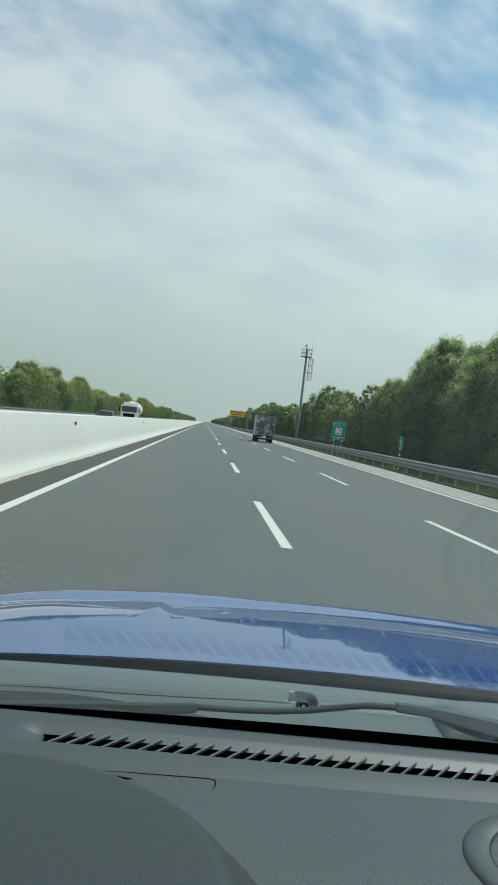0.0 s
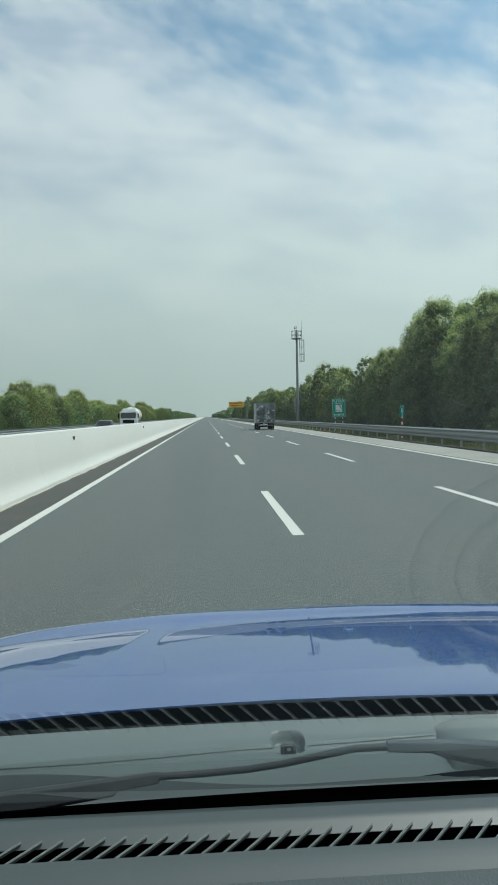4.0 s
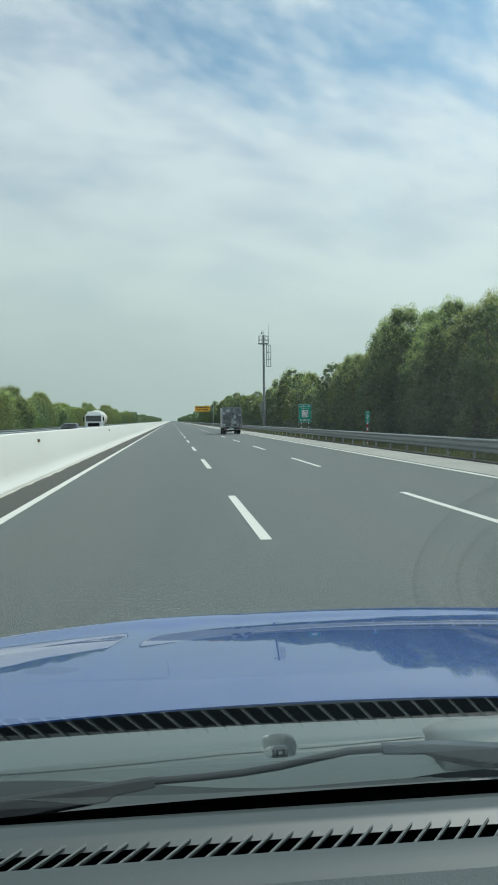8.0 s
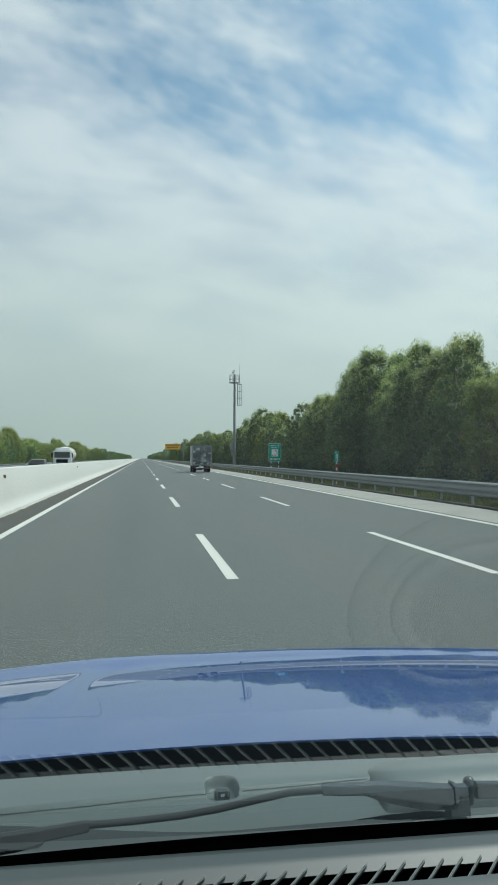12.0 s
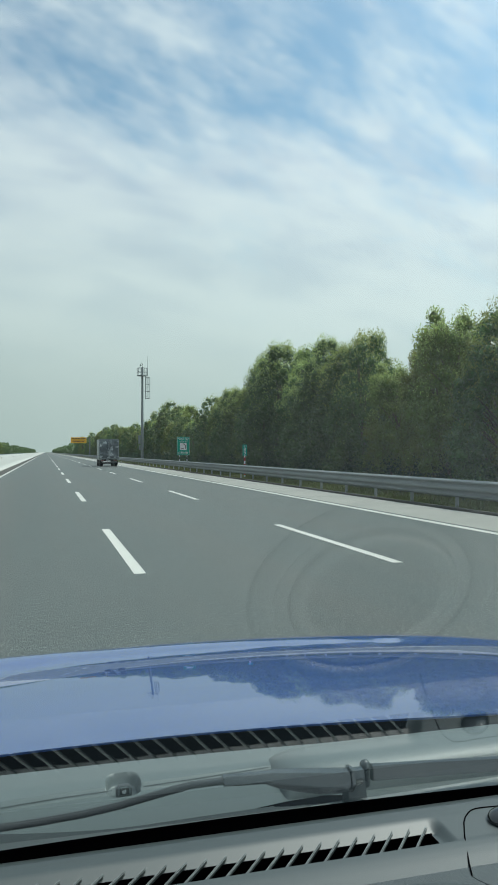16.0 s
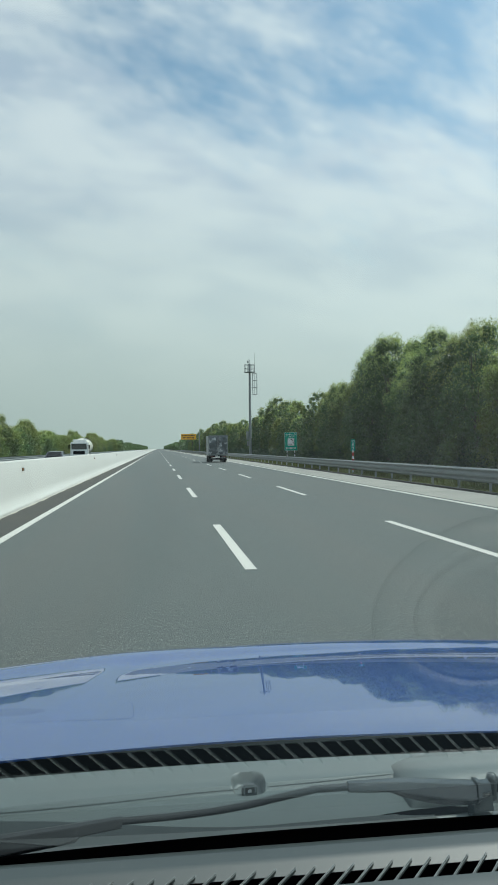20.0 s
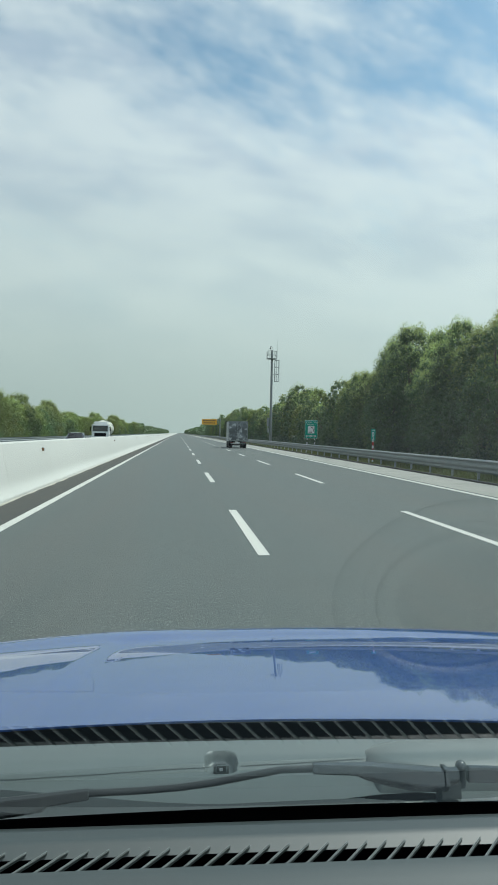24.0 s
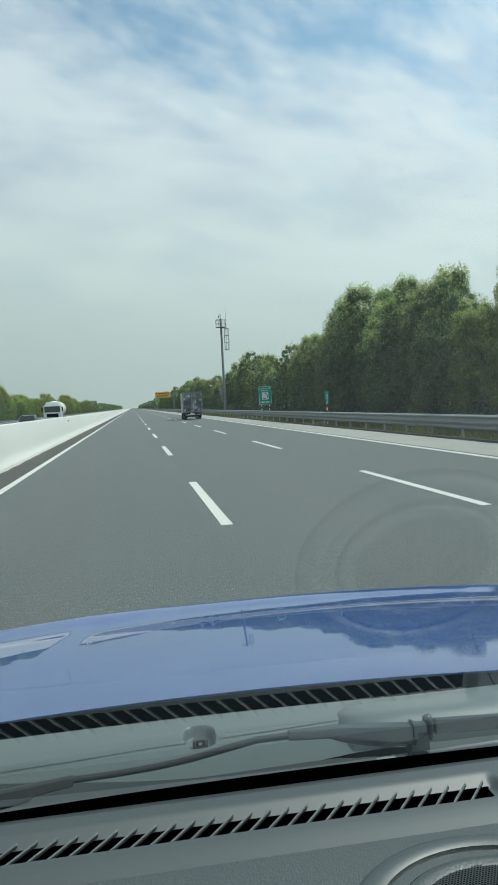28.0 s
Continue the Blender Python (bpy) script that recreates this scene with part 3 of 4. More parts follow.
left_models = [tree(60 + i, h, s, b, 8000, "yellowish green leafy tree in the row beyond the motorway", 1.5, LEAF_SUNNY if i % 2 == 0 else LEAF) for i, (h, s, b) in enumerate(broad)]
rng = random.Random(4)
used = set()


def plant(models, i, x, y, scale):
    m = Matrix.Translation((x, y, -0.06)) @ Matrix.Rotation(rng.uniform(0, math.tau), 4, "Z") @ Matrix.Scale(scale, 4)
    if models[i] not in used:
        used.add(models[i])
        models[i].matrix_basis = m
        models[i].scale = (scale,) * 3
    else:
        copy_thing(models[i], m @ Matrix.Scale(1 / models[i].scale[0], 4))


y = -14.0
while y < 420:
    step = 2.7 + y / 90 if y > 0 else 4.0
    sc = 0.87 + 0.14 * math.sin(y * 0.11 + 1.0) + 0.10 * math.sin(y * 0.37) + 0.18 * smooth01(54, 32, y) + rng.uniform(-0.12, 0.12)
    models = near_models if 12 < y < 76 else far_models
    plant(models, rng.randrange(6), 16.9 + rng.uniform(-0.7, 0.7), y, sc)
    plant(models, rng.randrange(6), 20.3 + rng.uniform(-1.0, 1.0), y + step / 2, sc * rng.uniform(1.0, 1.12))
    y += step
y = 30.0
while y < 520:
    step = 2.9 + y / 120
    sc = 0.96 + 0.12 * math.sin(y * 0.05) + rng.uniform(-0.20, 0.16)
    plant(left_models, rng.randrange(5), -27.4 + rng.uniform(-2.2, 2.0), y, sc)
    y += step


def woods(x0, x1, y0, y1, count, label, seed, high):
    rng_ = np.random.default_rng(seed)
    n = count
    px, py = rng_.uniform(x0, x1, n), rng_.uniform(y0, y1, n)
    env = high * (0.78 + 0.22 * np.sin(py * 0.05) * np.sin(py * 0.013 + 1))
    pz = env * rng_.uniform(0.02, 1, n) ** 0.7
    c = np.stack([px, py, pz], 1)
    d = rng_.normal(0, 1, (n, 3))
    d /= np.linalg.norm(d, axis=1)[:, None]
    e = np.cross(d, rng_.normal(0, 1, (n, 3)))
    e /= np.linalg.norm(e, axis=1)[:, None]
    s = (0.45 + py / 1500)[:, None]
    ob_ = soup("far_woods", np.stack([c - d * s, c + e * s * 0.6, c + d * s, c - e * s * 0.6], 1).reshape(-1, 3), 4, LEAF, label)
    tagged(ob_, category="woods", kind="stuff")


def thicket(x0, x1, y0, y1, count, seed, high, size, mat=LEAF_SHADE):
    rng_ = np.random.default_rng(seed)
    n = count
    px, py = rng_.uniform(x0, x1, n), y0 + (y1 - y0) * rng_.uniform(0, 1, n) ** 1.3
    top = high * (0.8 + 0.2 * np.sin(py * 0.9) * np.sin(py * 0.37 + 2))
    c = np.stack([px, py, top * rng_.uniform(0, 1, n)], 1)
    d = rng_.normal(0, 1, (n, 3))
    d /= np.linalg.norm(d, axis=1)[:, None]
    e = np.cross(d, rng_.normal(0, 1, (n, 3)))
    e /= np.linalg.norm(e, axis=1)[:, None]
    s = (size * rng_.uniform(0.6, 1.2, n) * (1 + py / 150))[:, None]
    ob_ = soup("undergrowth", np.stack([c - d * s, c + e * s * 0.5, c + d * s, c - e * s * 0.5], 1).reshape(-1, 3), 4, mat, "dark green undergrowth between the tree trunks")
    tagged(ob_, category="undergrowth", kind="stuff")


# shade-coloured undergrowth; the dense tall strip also holds back light from behind
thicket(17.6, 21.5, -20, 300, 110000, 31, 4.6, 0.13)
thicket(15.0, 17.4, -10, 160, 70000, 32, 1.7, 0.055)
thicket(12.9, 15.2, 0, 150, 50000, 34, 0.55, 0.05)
thicket(-30.0, -27.0, 20, 520, 60000, 33, 6.2, 0.17, LEAF_SUNNY)
woods(16, 24, 415, 1900, 30000, "distant green row of roadside trees", 3, 8.0)
woods(-31, -25, 510, 1900, 26000, "distant green row of trees beyond the motorway", 8, 8.0)


# ---- the car ----
car = thing("car", "blue car with grey dashboard, standing in the lane", "car", at=(0, 0, 1.615 * 0.16))
car.scale = (0.84, 0.84, 0.84)
CX = 0.45


def hood_z(x, y):
    base = blend(y, ((1.25, 1.0965), (1.355, 1.090), (1.45, 1.0830), (1.60, 1.0705), (1.75, 1.0555), (1.90, 1.0385), (2.02, 1.0230), (2.10, 1.0115), (2.18, 0.9995), (2.26, 0.9865),
                     (2.33, 0.9780), (2.36, 0.9775), (2.41, 0.9780), (2.46, 0.9755), (2.52, 0.9640), (2.58, 0.9420), (2.64, 0.905), (2.68, 0.86)))
    d = x - CX
    z = base - (0.040 if d > 0 else 0.053) * d * d
    z -= 0.05 * max(0.0, x - 1.25) ** 2 + 0.25 * max(0.0, -0.50 - x) ** 2
    # crisp bevel beside the raised middle of the bonnet
    right = -0.152 + 0.08 * (y - 1.86) + 2.2 * max(0.0, y - 2.14) ** 2
    left = -0.229 + 0.137 * (y - 1.86)
    z += 0.0095 * smooth01(1.45, 1.85, y) * min(max((right - x) / (right - left), 0.0), 1.0)
    return z


def smooth_profile(fn, x, y, w=0.035):
    return sum(fn(x, y + o * w) for o in (-1, -0.5, 0, 0.5, 1)) / 5


HX = 0.36


def hood_top_at(u, v):
    """v runs from the rear edge of the bonnet, which sweeps back towards the passenger side, to its nose."""
    rear = 1.404 - 0.088 * min(max(u, -0.55), 0.80)
    y = rear + (2.68 - rear) * v
    return (u, y, smooth_profile(hood_z, u, y))


part("hood", sheet(hood_top_at, span(HX - 1.16, -0.30, 22) + span(-0.29, -0.06, 46) + span(-0.05, HX + 1.27, 78), span(0, 1, 110), 0.004), PAINT_BLUE, car, "glossy blue bonnet", smooth=True)
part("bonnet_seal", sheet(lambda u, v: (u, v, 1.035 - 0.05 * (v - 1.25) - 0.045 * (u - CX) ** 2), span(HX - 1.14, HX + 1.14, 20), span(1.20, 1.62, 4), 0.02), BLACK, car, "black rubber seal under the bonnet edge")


def cowl_z(x, y):
    z = blend(y, ((0.90, 1.045), (1.02, 1.062), (1.06, 1.070), (1.072, 1.076), (1.185, 1.082), (1.196, 1.091), (1.262, 1.093), (1.275, 1.060)))
    return z - 0.03 * (x - CX) ** 2


def cowl_at(u, v):
    """The rear of the cowl follows the sweep of the bonnet; a scoop in its step holds the washer nozzle."""
    z = cowl_z(u, v)
    d = abs((u - 0.131) / 0.0265) ** 3.2 + abs((v - 1.203) / 0.027) ** 3.2
    z += (1.0690 - z) * smooth01(1.1, 0.62, d)
    return (u, v + (0.024 - 0.055 * min(max(u, -0.5), 0.55)) * smooth01(1.20, 1.262, v), z)


cowl = part("cowl", sheet(cowl_at, span(HX - 1.06, 0.085, 26) + span(0.089, 0.173, 42) + span(0.177, HX + 1.06, 40), span(1.0, 1.17, 20) + span(1.173, 1.25, 44) + span(1.254, 1.275, 6), 0.01), COWL, car, "pale grey plastic cowl below the windscreen", smooth=True)
nozzle = part("washer_nozzle", boxed(0.1185, 0.1435, 1.1850, 1.2020, 1.0680, 1.0885, bevel=0.004), WIPER, car, "dark washer nozzle in a scoop of the cowl")
part("jet_tip", boxed(0.1215, 0.1405, 1.1822, 1.1852, 1.0785, 1.0900, bevel=0.0012), COWL, nozzle)
part("jet", boxed(0.1235, 0.1385, 1.1812, 1.1824, 1.0785, 1.0882), BLACK, nozzle)
part("jet_hole", boxed(0.1275, 0.1335, 1.1800, 1.1814, 1.0805, 1.0855, bevel=0.0005), CHROME, nozzle)
part("cowl_seam", tube(bmesh.new(), [(x, y, cowl_z(x, y) + 0.0005) for x, y in ((-0.70, 1.194), (-0.33, 1.191), (-0.20, 1.188), (-0.08, 1.188), (0.04, 1.190), (0.112, 1.190))], 0.0009, 8, 0.5), COWL_DARK, cowl, "", smooth=True)
part("cowl_seam", tube(bmesh.new(), [(x, y, cowl_z(x, y) + 0.0005) for x, y in ((0.163, 1.190), (0.25, 1.191), (0.33, 1.193), (0.37, 1.194))], 0.0009, 8, 0.5), COWL_DARK, cowl, "", smooth=True)


def seal_at(u, v):
    """The rubber seal widens to the left, where its dark wedge stands for shade."""
    y = 1.026 + (0.058 + 0.100 * smooth01(0.16, -0.36, u)) * v
    return (u, y - 0.012 * (u - CX) ** 2, cowl_z(u, y) + 0.0022)


part("glass_seal", sheet(seal_at, span(HX - 1.0, 0.40, 60), span(0, 1, 24), 0.004), COWL_DARK, cowl, "dark grey rubber seal along the foot of the glass, widened as shade at left", smooth=True)
bump = part("cowl_hump", sheet(lambda u, v: (0.80 + 0.435 * u, 1.170 + 0.075 * v, 1.070 + 0.047 * (max(0, 1 - abs(u) ** 16) * max(0, 1 - abs(v) ** 3)) ** 0.6), span(-1, 1, 70), span(-1, 1, 20), 0.004), COWL, car, "", smooth=True)

wiper = part("wiper", tube(bmesh.new(), [(-0.068, 1.053, 1.112), (0.00, 1.051, 1.1145), (0.06, 1.047, 1.1195), (0.11, 1.041, 1.128), (0.16, 1.033, 1.1405), (0.205, 1.023, 1.1525), (0.25, 1.012, 1.158)], 0.0052, 10), WIPER, car, "black windscreen wiper arm lying along the glass", smooth=True)


def arm_body(stations):
    """Angular bar: each station gives x, y, top, shoulder and bottom heights and a depth."""
    bm = bmesh.new()
    rows_ = []
    for x, y, top, mid, low, deep in stations:
        rows_.append([bm.verts.new(p) for p in ((x, y + deep * 0.5, low), (x, y + deep * 0.5, top - 0.002), (x, y + deep * 0.2, top), (x, y - deep * 0.3, top - 0.001), (x, y - deep * 0.5, mid), (x, y - deep * 0.15, low))])
    for a, b in zip(rows_, rows_[1:]):
        for i in range(6):
            bm.faces.new((a[i], a[(i + 1) % 6], b[(i + 1) % 6], b[i]))
    bm.faces.new(rows_[0])
    bm.faces.new(rows_[-1][::-1])
    bmesh.ops.recalc_face_normals(bm, faces=bm.faces)
    bmesh.ops.bevel(bm, geom=[e for e in bm.edges], offset=0.0009, segments=2, affect="EDGES", clamp_overlap=True)
    return bm


part("sleeve", arm_body([(0.249, 1.012, 1.1655, 1.155, 1.1505, 0.014), (0.275, 1.014, 1.1640, 1.153, 1.1480, 0.016), (0.312, 1.019, 1.1610, 1.149, 1.1440, 0.018), (0.330, 1.023, 1.1585, 1.144, 1.1350, 0.022), (0.36, 1.029, 1.1530, 1.136, 1.1240, 0.026),
                         (0.40, 1.036, 1.1460, 1.126, 1.1120, 0.028), (0.44, 1.043, 1.1390, 1.118, 1.1060, 0.028), (0.450, 1.045, 1.1375, 1.118, 1.1070, 0.026)]), ARM, wiper, "satin grey wiper arm body")
part("collar", arm_body([(0.451, 1.046, 1.1405, 1.118, 1.104, 0.030), (0.458, 1.047, 1.1395, 1.118, 1.104, 0.029)]), ARM, wiper)
part("neck", arm_body([(0.458, 1.048, 1.1365, 1.124, 1.110, 0.022), (0.476, 1.052, 1.1350, 1.123, 1.112, 0.020)]), ARM, wiper)
part("hub", arm_body([(0.452, 1.062, 1.110, 1.090, 1.068, 0.026), (0.484, 1.066, 1.112, 1.090, 1.068, 0.026)]), COWL_DARK, wiper)
knob = bmesh.new()
bmesh.ops.create_uvsphere(knob, u_segments=20, v_segments=12, radius=0.0085)
bmesh.ops.translate(knob, verts=knob.verts, vec=(0.486, 1.066, 1.132))
part("nut", knob, ARM, wiper, smooth=True)
part("stem", tube(bmesh.new(), [(0.488, 1.068, 1.130), (0.490, 1.072, 1.098)], 0.007, 10), COWL_DARK, wiper, smooth=True)
part("passenger_wiper", arm_body([(0.500, 1.072, 1.1290, 1.107, 1.1040, 0.016), (0.60, 1.072, 1.1235, 1.103, 1.1000, 0.016), (0.80, 1.068, 1.1130, 1.095, 1.0920, 0.016), (1.25, 1.050, 1.0900, 1.075, 1.0720, 0.016)]), ARM, car, "dark grey wiper of the passenger side")
# black sliver laid on the cowl as the wiper arm's shade
part("drain_slot", tube(bmesh.new(), [(0.32, 1.086, 1.077), (0.37, 1.085, 1.078), (0.43, 1.085, 1.078), (0.475, 1.085, 1.077)], [0.002, 0.009, 0.012, 0.006], 8, 0.22), BLACK, cowl, "black sliver standing for the shade under the wiper")
part("blade", arm_body([(-0.066, 1.052, 1.1185, 1.107, 1.1035, 0.016), (-0.124, 1.051, 1.1135, 1.100, 1.0960, 0.018), (-0.130, 1.050, 1.1130, 1.096, 1.0890, 0.019), (-0.30, 1.045, 1.1010, 1.076, 1.0680, 0.022), (-0.62, 1.030, 1.0760, 1.054, 1.0480, 0.024)]), WIPER, wiper, "flat dark wiper blade holder")

TILT = radians(32)
GY, GZ = 1.04, 1.09


def glass_at(u, s, lift=0.0):
    """u across, s up along the windscreen."""
    return (u, GY - s * math.cos(TILT) + lift * math.sin(TILT) + 0.004 * (u - CX) ** 2, GZ + s * math.sin(TILT) + lift * math.cos(TILT))


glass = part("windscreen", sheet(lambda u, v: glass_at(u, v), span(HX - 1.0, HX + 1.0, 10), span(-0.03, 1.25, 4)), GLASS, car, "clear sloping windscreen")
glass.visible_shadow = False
part("windscreen_border", sheet(lambda u, v: (u, v - 0.012 * (u - CX) ** 2, 1.153 - 0.030 * (u - 0.22) ** 2 - 0.56 * (v - 0.92)), span(HX - 1.0, HX + 1.0, 30), span(0.92, 1.045, 5), 0.003), BLACK, car, "black border at the foot of the windscreen")
part("windscreen_border", sheet(lambda u, v: (u, 0.924 - 0.012 * (u - CX) ** 2, 1.150 - 0.030 * (u - 0.22) ** 2 - v), span(HX - 1.0, HX + 1.0, 30), [0.0, 0.05, 0.10]), BLACK, car)


# dashboard
def dash_z(x, y):
    z = blend(y, ((-0.05, 1.01), (0.25, 1.100), (0.45, 1.128), (0.60, 1.134), (0.74, 1.134), (0.768, 1.1328), (0.772, 1.1328), (0.780, 1.1347), (0.790, 1.1371), (0.802, 1.1393), (0.812, 1.1402), (0.820, 1.1400), (0.870, 1.143), (0.895, 1.1435), (0.915, 1.137), (0.935, 1.122), (0.945, 1.10), (0.95, 1.06)))
    # hollow that holds the vents
    dip = blend(y, ((0.8155, 0.0), (0.8185, 0.0060), (0.8495, 0.0092), (0.868, 0.0010), (0.873, 0.0)))
    z -= dip * smooth01(-0.312, -0.276, x) * smooth01(0.500, 0.482, x)
    return z


SLOT = (-0.272, 0.478, 0.8155, 0.8495)


def dash_sheet(xs, ys):
    return sheet(lambda u, v: (u, v, dash_z(u, v)), xs, ys, 0.012)


dash_left, dash_right = HX - 1.02, HX + 1.02
dashboard = part("dashboard", dash_sheet(span(dash_left, dash_right, 90), span(-0.02, 0.772, 60)), PLASTIC, car, "grey grained plastic dashboard top", smooth=True)
part("vent_trim", dash_sheet(span(dash_left, dash_right, 60), span(0.772, SLOT[2], 12)), SMOOTH_PLASTIC, dashboard, "smooth grey trim along the vents", smooth=True)
part("front_trim", dash_sheet(span(dash_left, -0.325, 20) + span(-0.315, -0.27, 12) + span(-0.26, 0.47, 60) + span(0.475, 0.505, 18) + span(0.515, dash_right, 24), span(SLOT[3], 0.95, 40)), SMOOTH_PLASTIC, dashboard, "", smooth=True)
part("side_trim", dash_sheet(span(dash_left, -0.325, 12) + span(-0.315, SLOT[0], 12), span(SLOT[2], SLOT[3], 14)), SMOOTH_PLASTIC, dashboard, "", smooth=True)
part("side_trim", dash_sheet(span(SLOT[1], 0.505, 18) + span(0.515, dash_right, 14), span(SLOT[2], SLOT[3], 14)), SMOOTH_PLASTIC, dashboard, "", smooth=True)
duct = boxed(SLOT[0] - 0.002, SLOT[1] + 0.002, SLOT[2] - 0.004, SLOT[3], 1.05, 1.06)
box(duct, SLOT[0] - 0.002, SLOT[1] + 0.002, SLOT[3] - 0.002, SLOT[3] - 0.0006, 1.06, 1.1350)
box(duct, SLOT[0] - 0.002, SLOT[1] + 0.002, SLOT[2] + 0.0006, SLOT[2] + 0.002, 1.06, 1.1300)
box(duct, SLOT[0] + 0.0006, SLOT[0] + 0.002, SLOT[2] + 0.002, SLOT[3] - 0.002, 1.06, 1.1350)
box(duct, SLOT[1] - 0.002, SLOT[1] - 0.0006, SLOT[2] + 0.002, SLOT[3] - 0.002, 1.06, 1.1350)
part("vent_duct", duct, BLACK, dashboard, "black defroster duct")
fin_bm = bmesh.new()
box(fin_bm, -0.0011, 0.0011, -0.028, 0.025, -0.0040, -0.0008, bevel=0.0004)
body_faces = len(fin_bm.faces)
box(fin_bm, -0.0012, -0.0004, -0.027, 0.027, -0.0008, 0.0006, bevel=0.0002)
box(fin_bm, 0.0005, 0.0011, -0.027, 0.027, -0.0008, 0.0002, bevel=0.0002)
fin_me = bpy.data.meshes.new("vent_fin")
fin_bm.to_mesh(fin_me)
fin_bm.free()
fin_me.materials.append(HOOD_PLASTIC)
fin_me.materials.append(FIN_LIT_EDGE)
# ridges get the painted highlight colour, the body stays dark
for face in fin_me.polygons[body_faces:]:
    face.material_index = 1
for k in range(31):
    ob = new("vent_fin", fin_me)
    ob.parent = dashboard
    ob.matrix_basis = pose(SLOT[0] + 0.022 + 0.0236 * k, 0.8355, 1.1386, 4, 0, -42)
lid = [(-0.185, 0.764), (-0.155, 0.766), (-0.112, 0.767), (-0.071, 0.768), (-0.050, 0.768), (-0.0455, 0.767), (-0.0435, 0.764), (-0.043, 0.757), (-0.044, 0.748), (-0.047, 0.738)]
part("seam", tube(bmesh.new(), [(x, y, dash_z(x, y) + 0.0002) for x, y in lid], [0.0002, 0.0005, 0.0007, 0.0008, 0.0008, 0.0008, 0.0008, 0.0008, 0.0006, 0.0003], 8), BLACK, dashboard, "black gap of a lid", smooth=True)
part("finger_slot", tube(bmesh.new(), [(x, 0.7485, dash_z(x, 0.7485) + 0.0003) for x in span(-0.21, -0.145, 8)], [0.001, 0.004, 0.0052, 0.0058, 0.0058, 0.0055, 0.0045, 0.003, 0.0008], 8, 0.05), BLACK, dashboard, "dark finger slot of the lid", smooth=True)


def hood_top(u, v):
    a, d = u * math.tau, 1.06 * v
    x, y = -0.30 + 0.315 * d * math.cos(a), 0.47 + 0.265 * d * math.sin(a)
    return (x, y, dash_z(x, y) - 0.004 + 0.052 * smooth01(1.04, 0.80, d) + 0.010 * (1 - d))


part("instrument_hood", sheet(hood_top, span(0, 1, 72), span(0.02, 1, 40)), HOOD_PLASTIC, dashboard, "rounded dark grey hood over the instruments", smooth=True)
# speaker
sp = Vector((0.388, 0.624, 0))


def speaker_ring(stations, name, mat, label=""):
    """A ring of (radius, height) stations round the speaker's centre."""
    def fn(u, v):
        a, (r, h) = u * math.tau, stations[v]
        return (sp.x + r * 1.15 * math.cos(a), sp.y + r * 0.95 * math.sin(a), 1.137 + h)
    return part(name, sheet(fn, span(0, 1, 64), range(len(stations)), 0.003), mat, dashboard, label, smooth=True)


speaker_ring(((0.138, -0.004), (0.136, 0.000), (0.131, 0.0022), (0.121, 0.0030), (0.114, 0.0020), (0.111, 0.000)), "speaker_rim", SMOOTH_PLASTIC, "raised smooth speaker surround")
speaker_ring(((0.111, 0.001), (0.108, -0.005), (0.100, -0.007), (0.095, -0.004), (0.093, 0.0)), "speaker_bowl", HOOD_PLASTIC, "dark sloping bowl round the speaker")
speaker_ring(((0.093, -0.001), (0.091, 0.0015), (0.082, 0.0020), (0.075, 0.0)), "inner_ring", PLASTIC)
speaker_ring(((0.075, 0.0), (0.04, 0.0012), (0.0, 0.0015)), "speaker_mesh", HOOD_PLASTIC, "dark perforated speaker mesh")
holes = bmesh.new()
for i in range(-26, 27):
    for j in range(-25, 26):
        hx, hy = (i + 0.5 * (j % 2)) * 0.0034, j * 0.0030
        if math.hypot(hx / 1.15, hy / 0.95) < 0.073:
            holes.faces.new([holes.verts.new((sp.x + hx + 0.0012 * math.cos(a), sp.y + hy + 0.0012 * math.sin(a), 1.1392)) for a in (0.0, 1.257, 2.513, 3.77, 5.027)])
part("speaker_holes", holes, BLACK, dashboard, "rows of small round speaker holes")
# sun sensor
outline = [(0.70, 0.868), (0.64, 0.872), (0.591, 0.874), (0.570, 0.876), (0.558, 0.8755), (0.550, 0.873), (0.543, 0.868), (0.535, 0.861), (0.526, 0.850), (0.510, 0.822), (0.491, 0.783), (0.478, 0.754)]
part("sensor_seam", tube(bmesh.new(), [(x, y, dash_z(x, y) + 0.0003) for x, y in outline], 0.0009, 8), BLACK, dashboard, "black gap round the sensor panel", smooth=True)
lower = [(0.478, 0.754), (0.480, 0.745), (0.486, 0.733), (0.497, 0.718), (0.515, 0.70), (0.545, 0.68)]
part("sensor_seam", tube(bmesh.new(), [(x, y, dash_z(x, y) + 0.0002) for x, y in lower], 0.0005, 8), WIPER, dashboard, "", smooth=True)
dome = bmesh.new()
bmesh.ops.create_uvsphere(dome, u_segments=24, v_segments=12, radius=0.021)
bmesh.ops.transform(dome, verts=dome.verts, matrix=Matrix.Translation((0.578, 0.842, 1.142)) @ Matrix.Diagonal((1, 0.9, 0.75, 1)))
part("sun_sensor", dome, DARK_GLASS, dashboard, "glossy black sun sensor dome", smooth=True)

